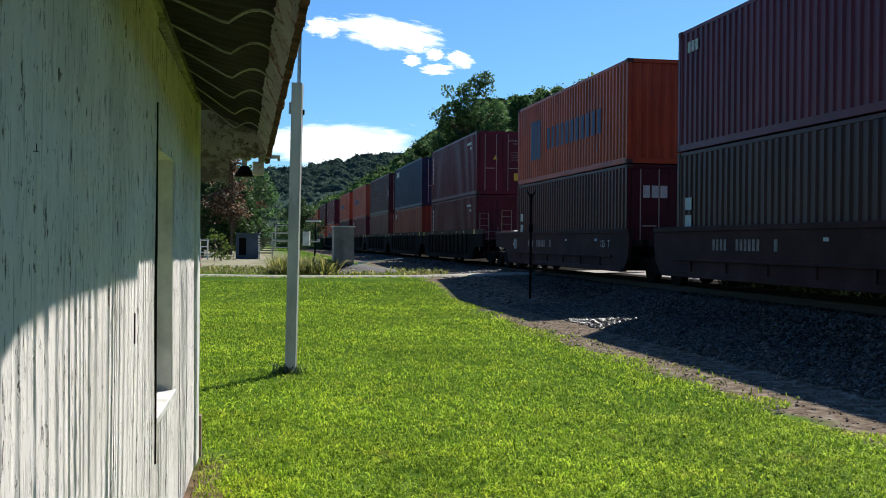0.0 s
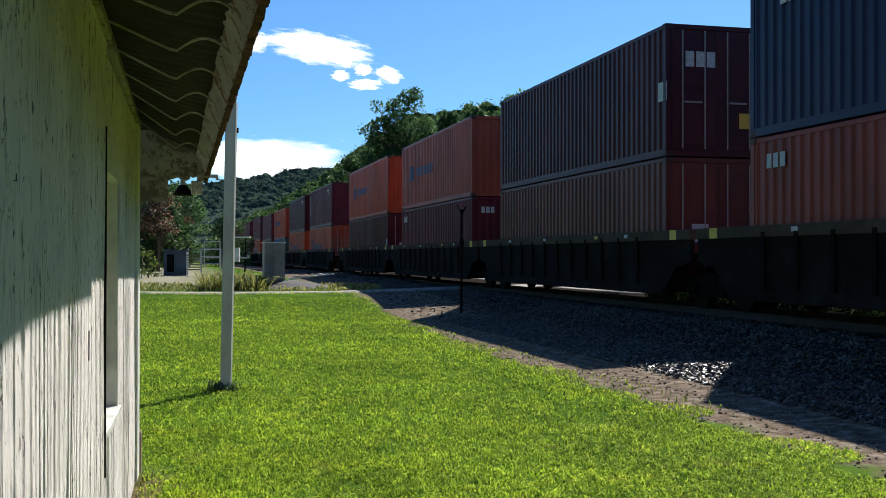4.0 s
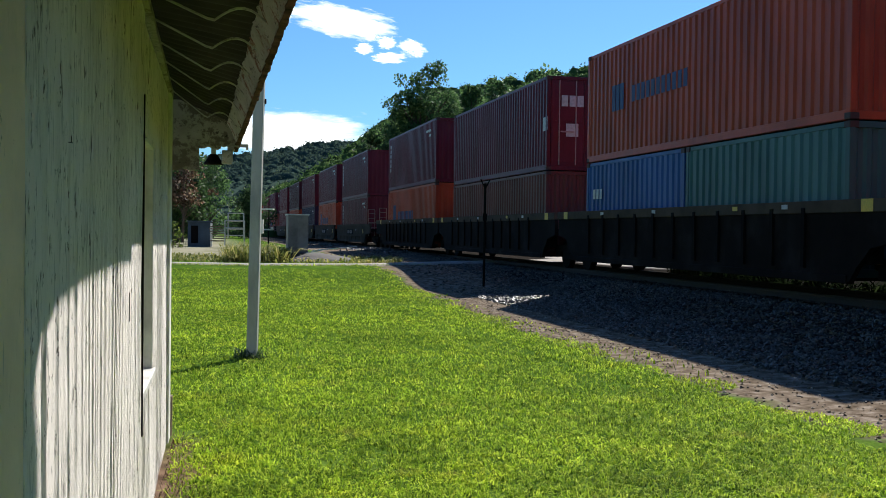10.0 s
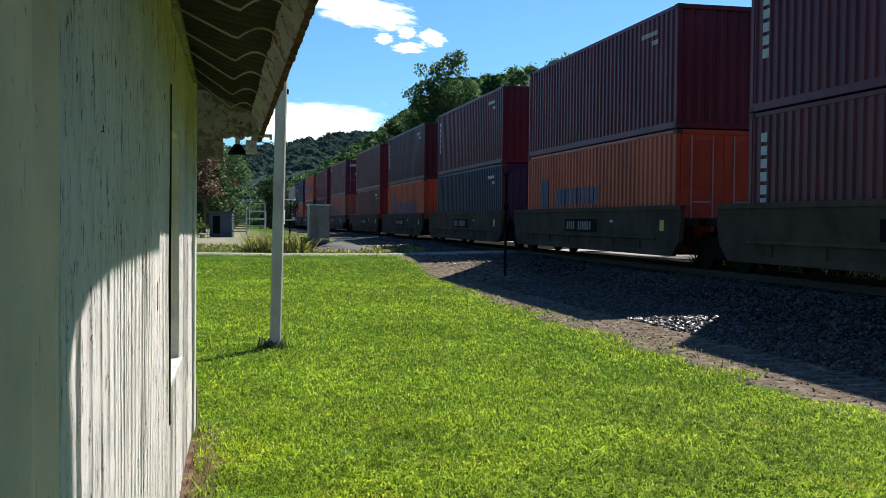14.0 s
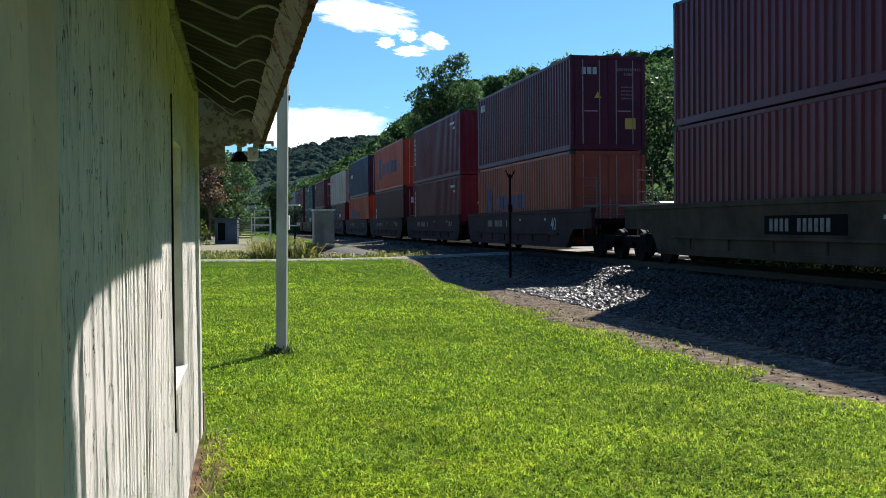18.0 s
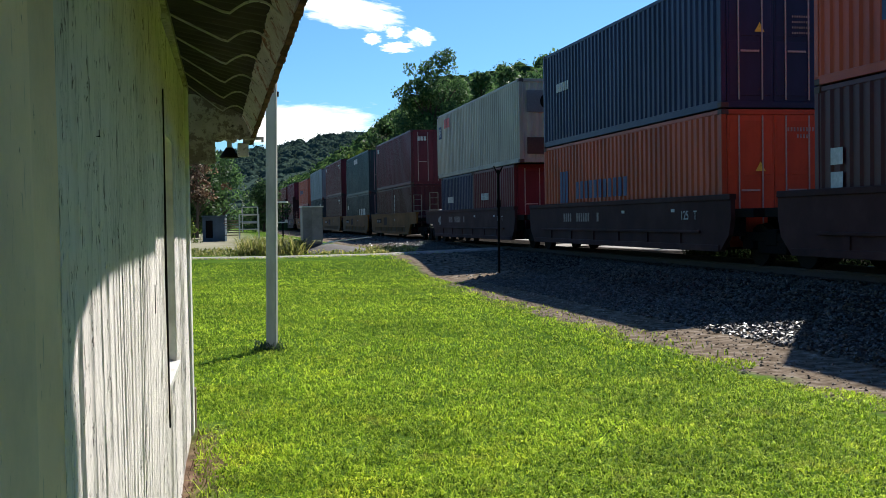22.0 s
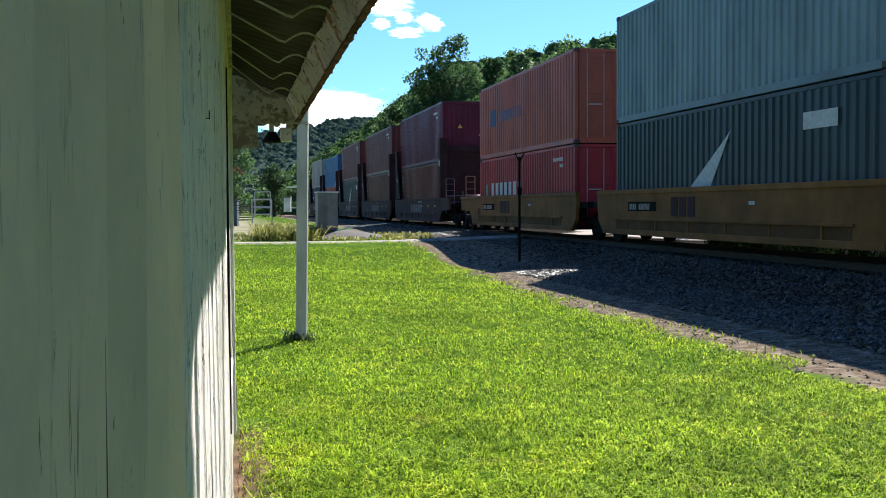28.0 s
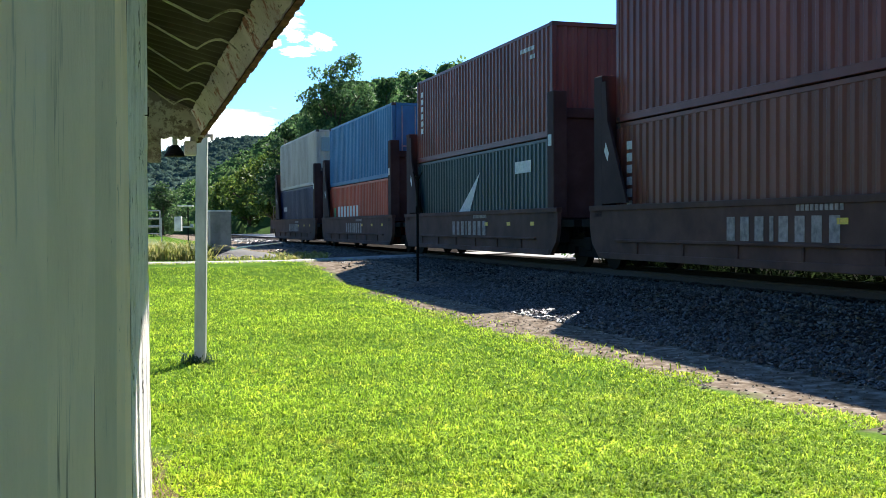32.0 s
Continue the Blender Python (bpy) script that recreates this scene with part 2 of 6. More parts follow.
def leaf_mat(name, a, b, c, trans=0.35, gloss=0.12, rough=0.6, patchy=False):
    m, t, p = nodes_of(name)
    g = t.nodes.new("ShaderNodeNewGeometry")
    r = ramp(t, g.outputs["Random Per Island"], [(0.0, a), (0.55, b), (1.0, c)])
    n = noise_node(t, 0.35, 3)
    rr = ramp(t, n.outputs["Fac"], [(0.3, (0.7, 0.7, 0.7)), (0.7, (1.25, 1.2, 1.0))])
    col = mix(t, 1.0, r.outputs[0], rr.outputs[0], "MULTIPLY")
    if patchy:       # thin, dry and lush places a stride across
        n2 = noise_node(t, 1.1, 5, rough=0.55)
        r2 = ramp(t, n2.outputs["Fac"], [(0.30, (0.66, 0.72, 0.70)), (0.50, (0.95, 1.0, 1.0)), (0.72, (1.28, 1.16, 1.0))])
        col = mix(t, 1.0, col, r2.outputs[0], "MULTIPLY")
        n4 = noise_node(t, 8.0, 4, rough=0.7)
        r4 = ramp(t, n4.outputs["Fac"], [(0.34, (0.50, 0.55, 0.50)), (0.52, (1.0, 1.0, 1.0)), (0.68, (1.30, 1.25, 1.2))])
        col = mix(t, 1.0, col, r4.outputs[0], "MULTIPLY")
        n3 = noise_node(t, 2.2, 4)
        r3 = ramp(t, n3.outputs["Fac"], [(0.60, (0, 0, 0)), (0.74, (0.55, 0.55, 0.55))])
        col = mix(t, r3.outputs[0], col, (0.34, 0.29, 0.10))
    t.links.new(col, p.inputs["Base Color"])
    p.inputs["Roughness"].default_value = rough
    p.inputs["Specular IOR Level"].default_value = gloss
    tr = t.nodes.new("ShaderNodeBsdfTranslucent")
    t.links.new(col, tr.inputs[0])
    mx = t.nodes.new("ShaderNodeMixShader")
    mx.inputs[0].default_value = trans
    t.links.new(p.outputs[0], mx.inputs[1])
    t.links.new(tr.outputs[0], mx.inputs[2])
    t.links.new(mx.outputs[0], t.nodes["Material Output"].inputs[0])
    return m


M_LEAF = leaf_mat("leaf_green", (0.040, 0.090, 0.038), (0.074, 0.150, 0.056), (0.140, 0.235, 0.095), 0.5)
M_LEAFD = leaf_mat("leaf_dark", (0.028, 0.060, 0.026), (0.048, 0.098, 0.038), (0.092, 0.158, 0.06), 0.42)
M_LEAFL = leaf_mat("leaf_light", (0.055, 0.10, 0.02), (0.10, 0.155, 0.032), (0.20, 0.26, 0.06), 0.4)
M_LEAFR = leaf_mat("leaf_reddish", (0.05, 0.035, 0.02), (0.12, 0.07, 0.05), (0.35, 0.27, 0.2))
M_GRASS = leaf_mat("grass_blade", (0.05, 0.10, 0.009), (0.34, 0.525, 0.036), (0.79, 0.90, 0.11), 0.38, 0.02, 0.6, True)
M_WEED = leaf_mat("weed_blade", (0.12, 0.16, 0.035), (0.25, 0.27, 0.07), (0.46, 0.42, 0.17), 0.4)
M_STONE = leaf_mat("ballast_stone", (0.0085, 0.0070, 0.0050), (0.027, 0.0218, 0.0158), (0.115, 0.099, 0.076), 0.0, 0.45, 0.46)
M_PEBBLE = leaf_mat("dirt_pebble", (0.06, 0.048, 0.038), (0.16, 0.13, 0.105), (0.36, 0.32, 0.27), 0.0, 0.1)
# dark cores carry the crowns' inner shade in their colour; far set hazed
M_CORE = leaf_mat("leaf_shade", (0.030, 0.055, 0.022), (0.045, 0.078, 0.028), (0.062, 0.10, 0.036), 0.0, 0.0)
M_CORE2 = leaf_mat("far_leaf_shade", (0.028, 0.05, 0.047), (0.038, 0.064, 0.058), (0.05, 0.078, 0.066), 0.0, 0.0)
M_DRY = leaf_mat("dead_stalk", (0.05, 0.03, 0.018), (0.13, 0.085, 0.05), (0.28, 0.20, 0.11), 0.2)
M_FLOWER = leaf_mat("red_petal", (0.25, 0.01, 0.03), (0.45, 0.02, 0.06), (0.6, 0.08, 0.14), 0.3)

# ---- mesh helpers ----
def mesh_of(name, verts, faces, mat, smooth=False):
    me = bpy.data.meshes.new(name)
    me.from_pydata([tuple(v) for v in verts], [], faces)
    for m in (mat if isinstance(mat, (list, tuple)) else [mat]):
        me.materials.append(m)
    if smooth:
        me.polygons.foreach_set("use_smooth", [True] * len(me.polygons))
    me.update()
    return me


def part(name, me, parent, label="", m=None):
    """One mesh (data or bmesh) as a child of a thing or part."""
    ob = new(name, me)
    ob.parent = parent
    if m is not None:
        ob.matrix_local = m
    if label:
        ob["label"] = label
    return ob


def box_vf(x0, x1, y0, y1, z0, z1, off=0):
    v = [(x, y, z) for z in (z0, z1) for x, y in ((x0, y0), (x1, y0), (x1, y1), (x0, y1))]
    f = [(0, 3, 2, 1), (4, 5, 6, 7), (0, 1, 5, 4), (1, 2, 6, 5), (2, 3, 7, 6), (3, 0, 4, 7)]
    return v, [tuple(i + off for i in q) for q in f]


def boxes(name, list_of, mat, bevel=0.0):
    """One mesh of several boxes (x0, x1, y0, y1, z0, z1), edges lightly rounded."""
    V, F = [], []
    for b in list_of:
        v, f = box_vf(*b, off=len(V))
        V += v
        F += f
    me = mesh_of(name, V, F, mat)
    if bevel > 0:
        bm = bmesh.new()
        bm.from_mesh(me)
        bmesh.ops.bevel(bm, geom=list(bm.edges), offset=bevel, segments=1, affect='EDGES')
        bm.to_mesh(me)
        bm.free()
    return me


def tube_vf(a, b, r0, r1, n=8, off=0):
    a, b = Vector(a), Vector(b)
    q = (b - a).to_track_quat("Z", "Y")
    V = []
    for c, r in ((a, r0), (b, r1)):
        for k in range(n):
            V.append(c + q @ Vector((math.cos(6.28319 * k / n) * r, math.sin(6.28319 * k / n) * r, 0)))
    F = [(off + k, off + (k + 1) % n, off + n + (k + 1) % n, off + n + k) for k in range(n)]
    F += [tuple(off + k for k in reversed(range(n))), tuple(off + n + k for k in range(n))]
    return V, F


def tubes(name, segs, mat, n=8):
    V, F = [], []
    for a, b, r0, r1 in segs:
        v, f = tube_vf(a, b, r0, r1, n, len(V))
        V += v
        F += f
    return mesh_of(name, V, F, mat)


def thing(name, m, label, category, group="", kind=""):
    e = new(name)
    e.matrix_world = m
    return tagged(e, label, category, group, kind)


# ---- the railway line: nearest face of the train runs along TRK0 + s * TDIR ----
THETA = radians(12.1)
TDIR = Vector((-math.sin(THETA), math.cos(THETA), 0))
TNRM = Vector((math.cos(THETA), math.sin(THETA), 0))
TRK0 = Vector((6.39, 20.0, 0)) + TNRM * 1.22
RAIL_Z = 0.57


def sq(x, y):
    """Along-track distance and distance in front of the train's near face."""
    dx, dy = x - TRK0.x, y - TRK0.y
    return dx * TDIR.x + dy * TDIR.y, -(dx * TNRM.x + dy * TNRM.y) - 1.22


def sstep(a, b, x):
    u = min(1.0, max(0.0, (x - a) / (b - a)))
    return u * u * (3 - 2 * u)


def land_z(x, y):
    s, q = sq(x, y)
    z = -0.02 + 0.03 * noise.noise(Vector((x * 0.15, y * 0.15, 0)))
    z += 0.44 * sstep(27.5, 35.5, y + 0.10 * x)             # rise to the lane
    z += 0.15 * sstep(38.0, 60.0, y + 0.10 * x)
    bed = 0.36 - 0.36 * sstep(0.2, 2.1, q) if q > -1.2 else 0.36 - 0.36 * sstep(2.6, 5.0, -q)
    bed += 0.05 * sstep(5.2, 3.0, abs(q))
    z = max(z, bed) if -6 < q < 6 else z
    if q < -6:
        z += 0.20 * max(0.0, min(-q - 14.0, 60))
    return z


def grow(a, b, n, k):
    return [a + (b - a) * (i / n) ** k for i in range(n + 1)]


# ---- line of the shed wall ----
WA = radians(10.8)
WD = Vector((-math.sin(WA), math.cos(WA), 0))
WN = Vector((math.cos(WA), math.sin(WA), 0))

# ---- ground: one sheet to the horizon ----
xs = sorted(set([round(v, 3) for v in [-g for g in grow(9, 2600, 24, 3)] + [i * 0.25 - 9 for i in range(113)] + grow(19.25, 2600, 26, 3)]))
ys = sorted(set([round(v, 3) for v in [-g for g in grow(4, 900, 10, 3)] + [i * 0.3 - 4 for i in range(160)] + grow(44, 3200, 36, 3)]))
GV = [(x, y, land_z(x, y) if abs(x) < 400 and y < 700 else 10.0) for y in ys for x in xs]
nx = len(xs)
GF = [(j * nx + i, j * nx + i + 1, (j + 1) * nx + i + 1, (j + 1) * nx + i) for j in range(len(ys) - 1) for i in range(nx - 1)]


def ground_mat():
    m, t, p = nodes_of("lawn_dirt_and_gravel")
    geo = t.nodes.new("ShaderNodeTexCoord")
    sx = t.nodes.new("ShaderNodeSeparateXYZ")
    t.links.new(geo.outputs["Object"], sx.inputs[0])

    def lin(a, b, c):
        m1 = t.nodes.new("ShaderNodeMath")
        m1.operation = 'MULTIPLY_ADD'
        m1.inputs[1].default_value, m1.inputs[2].default_value = a, c
        t.links.new(sx.outputs[0], m1.inputs[0])
        m2 = t.nodes.new("ShaderNodeMath")
        m2.operation = 'MULTIPLY_ADD'
        m2.inputs[1].default_value = b
        t.links.new(sx.outputs[1], m2.inputs[0])
        t.links.new(m1.outputs[0], m2.inputs[2])
        return m2.outputs[0]

    def wob(src, n, amp):
        m1 = t.nodes.new("ShaderNodeMath")
        m1.operation = 'MULTIPLY_ADD'
        m1.inputs[1].default_value = amp
        t.links.new(n.outputs["Fac"], m1.inputs[0])
        t.links.new(src, m1.inputs[2])
        return m1.outputs[0]

    q = lin(-TNRM.x, -TNRM.y, TNRM.x * TRK0.x + TNRM.y * TRK0.y - 1.22)
    n1, n2, n3 = noise_node(t, 0.9, 6, "Object"), noise_node(t, 6.0, 6, "Object"), noise_node(t, 45.0, 4, "Object")
    # grass, two scales of colour
    g1 = ramp(t, n1.outputs["Fac"], [(0.3, (0.045, 0.09, 0.014)), (0.5, (0.07, 0.13, 0.02)), (0.7, (0.11, 0.18, 0.03))])
    g2 = ramp(t, n3.outputs["Fac"], [(0.3, (0.55, 0.55, 0.55)), (0.7, (1.3, 1.3, 1.2))])
    grass = mix(t, 1.0, g1.outputs[0], g2.outputs[0], "MULTIPLY")
    bare = ramp(t, n2.outputs["Fac"], [(0.66, (0, 0, 0)), (0.78, (1, 1, 1))])
    bf = t.nodes.new("ShaderNodeMath")
    bf.operation = 'MULTIPLY'
    bf.inputs[1].default_value = 0.2
    t.links.new(bare.outputs[0], bf.inputs[0])
    grass = mix(t, bf.outputs[0], grass, (0.16, 0.13, 0.07))
    dirt = ramp(t, n2.outputs["Fac"], [(0.3, (0.06, 0.044, 0.030)), (0.5, (0.16, 0.126, 0.092)), (0.7, (0.30, 0.252, 0.20))]).outputs[0]
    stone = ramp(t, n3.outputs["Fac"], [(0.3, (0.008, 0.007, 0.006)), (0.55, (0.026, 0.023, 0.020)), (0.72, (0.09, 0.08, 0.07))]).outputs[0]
    run = lin(TDIR.x, TDIR.y, -TDIR.x * TRK0.x - TDIR.y * TRK0.y)
    near = t.nodes.new("ShaderNodeMapRange")
    near.inputs[1].default_value, near.inputs[2].default_value, near.inputs[4].default_value = 2.0, 10.0, 0.55
    t.links.new(run, near.inputs[0])
    add = t.nodes.new("ShaderNodeMath")
    t.links.new(q, add.inputs[0])
    t.links.new(near.outputs[0], add.inputs[1])
    qa = wob(add.outputs[0], n1, 1.3)
    qa = wob(qa, n2, 0.5)
    mr = t.nodes.new("ShaderNodeMapRange")
    mr.inputs[1].default_value, mr.inputs[2].default_value = 5.95, 6.25
    t.links.new(qa, mr.inputs[0])
    mr2 = t.nodes.new("ShaderNodeMapRange")
    mr2.inputs[1].default_value, mr2.inputs[2].default_value = 3.8, 4.7
    t.links.new(qa, mr2.inputs[0])
    pocket = t.nodes.new("ShaderNodeMapRange")
    pocket.inputs[1].default_value, pocket.inputs[2].default_value = 7.0, 10.0
    t.links.new(run, pocket.inputs[0])
    hollow = t.nodes.new("ShaderNodeMapRange")
    hollow.inputs[1].default_value, hollow.inputs[2].default_value = 2.6, 3.3
    t.links.new(qa, hollow.inputs[0])
    pk = t.nodes.new("ShaderNodeMath")
    pk.operation = 'MULTIPLY'
    t.links.new(pocket.outputs[0], pk.inputs[0])
    t.links.new(hollow.outputs[0], pk.inputs[1])
    dm = t.nodes.new("ShaderNodeMath")
    dm.operation = 'MAXIMUM'
    t.links.new(mr2.outputs[0], dm.inputs[0])
    t.links.new(pk.outputs[0], dm.inputs[1])
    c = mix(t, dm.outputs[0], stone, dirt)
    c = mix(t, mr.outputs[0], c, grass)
    # drive and yard beyond the lane, weedy verge behind the line
    far = lin(0.10, 1.0, 0.0)
    m3 = t.nodes.new("ShaderNodeMapRange")
    m3.inputs[1].default_value, m3.inputs[2].default_value = 41.5, 45.0
    t.links.new(wob(far, n1, 2.0), m3.inputs[0])
    yard = mix(t, n1.outputs["Fac"], (0.14, 0.15, 0.05), (0.40, 0.36, 0.30))
    mq = t.nodes.new("ShaderNodeMapRange")
    mq.inputs[1].default_value, mq.inputs[2].default_value = 8.0, 11.0
    t.links.new(qa, mq.inputs[0])
    f3 = t.nodes.new("ShaderNodeMath")
    f3.operation = 'MULTIPLY'
    t.links.new(m3.outputs[0], f3.inputs[0])
    t.links.new(mq.outputs[0], f3.inputs[1])
    c = mix(t, f3.outputs[0], c, yard)
    mb = t.nodes.new("ShaderNodeMapRange")
    mb.inputs[1].default_value, mb.inputs[2].default_value = -4.4, -5.0
    t.links.new(q, mb.inputs[0])
    mc = t.nodes.new("ShaderNodeMapRange")
    mc.inputs[1].default_value, mc.inputs[2].default_value = -11.0, -13.0
    t.links.new(q, mc.inputs[0])
    # near stretch behind the line is painted near-black as shade, pale further along
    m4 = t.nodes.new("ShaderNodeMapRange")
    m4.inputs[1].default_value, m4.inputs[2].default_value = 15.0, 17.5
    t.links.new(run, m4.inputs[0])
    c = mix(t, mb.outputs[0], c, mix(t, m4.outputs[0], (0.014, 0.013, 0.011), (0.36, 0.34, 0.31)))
    c = mix(t, mc.outputs[0], c, (0.035, 0.05, 0.018))
    # bare brown earth along the foot of the shed wall
    mw = t.nodes.new("ShaderNodeMapRange")
    mw.inputs[1].default_value, mw.inputs[2].default_value = 0.95, 0.60
    t.links.new(wob(lin(WN.x, WN.y, 0.39), n1, 1.0), mw.inputs[0])
    me = t.nodes.new("ShaderNodeMapRange")
    me.inputs[1].default_value, me.inputs[2].default_value = 8.6, 7.2
    t.links.new(sx.outputs[1], me.inputs[0])
    mf = t.nodes.new("ShaderNodeMath")
    mf.operation = 'MULTIPLY'
    t.links.new(mw.outputs[0], mf.inputs[0])
    t.links.new(me.outputs[0], mf.inputs[1])
    c = mix(t, mf.outputs[0], c, ramp(t, n2.outputs["Fac"], [(0.3, (0.07, 0.045, 0.03)), (0.7, (0.24, 0.16, 0.11))]).outputs[0])
    t.links.new(c, p.inputs["Base Color"])
    p.inputs["Roughness"].default_value = 0.9
    p.inputs["Specular IOR Level"].default_value = 0.0
    bump(t, p, n3.outputs["Fac"], 0.35, 0.015)
    return m


ground = tagged(new("ground", mesh_of("ground", GV, GF, ground_mat(), True)), "mown green lawn running into dirt and railway gravel", "ground", kind="structure")

# ---- lane that crosses the line ----
LN = [(-60, 43.0), (-25, 38.6), (-12, 36.6), (-6, 35.9), (-2.2, 36.6), (0.2, 38.2), (2.2, 40.4), (4.2, 42.6), (8.5, 47.0)]
V, F = [], []
for k, (x, y) in enumerate(LN):
    a, b = LN[max(0, k - 1)], LN[min(len(LN) - 1, k + 1)]
    d = Vector((b[0] - a[0], b[1] - a[1], 0)).normalized()
    n = Vector((-d.y, d.x, 0))
    for w, dz in ((-0.72, -0.05), (-0.6, 0.0), (-0.25, 0.012), (0.25, 0.012), (0.6, 0.0), (0.72, -0.05)):
        px, py = x + n.x * w, y + n.y * w
        z = max(land_z(x, y), 0.38 + 0.10 * sstep(-6, 2, x)) + 0.035
        V.append((px, py, z + dz))
    if k:
        F += [(6 * (k - 1) + i, 6 * (k - 1) + i + 1, 6 * k + i + 1, 6 * k + i) for i in range(5)]
tagged(new("road", mesh_of("road", V, F, M_ASPH, True)), "pale worn lane crossing the railway line", "road", kind="structure")


def along(s, off=0.0, z=0.0):
    """The frame of a thing at s metres along the line: its x to the far side, its y away along the line."""
    p = TRK0 + TDIR * s + TNRM * off
    return Matrix.Translation((p.x, p.y, z)) @ Matrix.Rotation(THETA, 4, "Z")


# rails and sleepers
RAIL_S = (-45, 260)
prof = [(-0.075, 0), (0.075, 0), (0.075, 0.02), (0.012, 0.04), (0.012, 0.135), (0.036, 0.145), (0.036, 0.175), (-0.036, 0.175), (-0.036, 0.145), (-0.012, 0.135), (-0.012, 0.04), (-0.075, 0.02)]
railroad = thing("railway_track", along(0), "single railway track of worn steel rails on wooden sleepers", "railway track", kind="structure")
for side in (-0.7535, 0.7535):
    V = [(side + x, y, RAIL_Z - 0.175 + z) for y in RAIL_S for x, z in prof]
    n = len(prof)
    F = [(i, (i + 1) % n, n + (i + 1) % n, n + i) for i in range(n)] + [tuple(reversed(range(n))), tuple(range(n, 2 * n))]
    part("rail", mesh_of("rail", V, F, M_RAIL), railroad)
sl = boxes("sleeper", [(-1.29, 1.29, -0.115, 0.115, 0.22, 0.395)], M_TIE, 0.012)
for k in range(110):
    part("sleeper", sl, railroad, m=Matrix.Translation((random.uniform(-0.03, 0.03), -40 + k * 0.54, 0)) @ Matrix.Rotation(random.uniform(-0.012, 0.012), 4, "Z"))

# ballast stones: joined, too many to count
rng = np.random.default_rng(5)
ico_v = np.array([(0, 0, 1), (0.9, 0, 0.2), (0.2, 0.9, 0.1), (-0.8, 0.3, 0.15), (-0.3, -0.85, 0.2), (0.1, 0.05, -0.8)])
ico_f = np.array([(0, 1, 2), (0, 2, 3), (0, 3, 4), (0, 4, 1), (5, 2, 1), (5, 3, 2), (5, 4, 3), (5, 1, 4)])


def scatter_stones(name, n, s0, s1, q0, q1, size, label, mat=None):
    V, F = [], []
    for k in range(n):
        s = s0 + (s1 - s0) * rng.random()
        q = q0 + (q1 - q0) * rng.random() ** 1.05
        if s > 8 and q > 2.2 and rng.random() < 0.85:
            q = q0 + (2.2 - q0) * rng.random()      # earth, not stone, beside the lane
        p = TRK0 + TDIR * s - TNRM * (q + 1.22)
        r = size * (0.5 + rng.random())
        a, b = rng.random() * 6.28, rng.random() * 6.28
        ca, sa, cb, sb = math.cos(a), math.sin(a), math.cos(b), math.sin(b)
        R = np.array([[ca, -sa, 0], [sa, ca, 0], [0, 0, 1]]) @ np.array([[1, 0, 0], [0, cb, -sb], [0, sb, cb]])
        v = (ico_v * (0.7 + 0.6 * rng.random((6, 1))) * (r * np.array([1.2, 0.5 + 0.6 * rng.random(), 0.65]))) @ R.T
        v += np.array([p.x, p.y, land_z(p.x, p.y) + r * 0.25])
        F.append(ico_f + 6 * k)
        V.append(v)
    me = mesh_of(name, np.concatenate(V).tolist(), np.concatenate(F).tolist(), mat or M_STONE)
    return tagged(new(name, me), label, "gravel", kind="stuff")


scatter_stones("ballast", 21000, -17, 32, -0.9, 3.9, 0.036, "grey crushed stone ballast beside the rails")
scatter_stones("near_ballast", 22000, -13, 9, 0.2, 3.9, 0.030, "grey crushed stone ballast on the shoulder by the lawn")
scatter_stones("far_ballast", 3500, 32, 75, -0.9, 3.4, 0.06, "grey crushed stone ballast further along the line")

# ---- grass ----
def blades(name, pts, h, w, mat, label, cat="grass", far=False):
    n = len(pts)
    a = rng.random(n) * 6.283
    lean = 0.45 + 1.2 * rng.random(n)
    P = np.array(pts)
    k = np.clip(P[:, 1] / 7.0, 1.0, 4.0) ** 0.36 if far else 1.0
    hh = h * (0.4 + 1.3 * rng.random(n) ** 2.2) * k ** 0.35
    ww = w * (0.6 + 0.8 * rng.random(n)) * k
    d = np.stack([np.cos(a), np.sin(a), np.zeros(n)], 1)
    e = np.stack([-np.sin(a), np.cos(a), np.zeros(n)], 1)
    b0, b1 = P - e * ww[:, None] / 2, P + e * ww[:, None] / 2
    up = np.array([0, 0, 1.0])
    mid = P + up * (hh * 0.55)[:, None] + d * (hh * lean * 0.35)[:, None]
    m0, m1 = mid - e * ww[:, None] * 0.4, mid + e * ww[:, None] * 0.4
    tip = P + up * (hh * (1 - 0.4 * lean))[:, None] + d * (hh * lean)[:, None]
    V = np.stack([b0, b1, m1, m0, tip], 1).reshape(-1, 3)
    i = np.arange(n) * 5
    quads = np.stack([i, i + 1, i + 2, i + 3], 1).tolist()
    tris = np.stack([i + 3, i + 2, i + 4], 1).tolist()
    return tagged(new(name, mesh_of(name, V.tolist(), quads + tris, mat)), label, cat, kind="stuff")


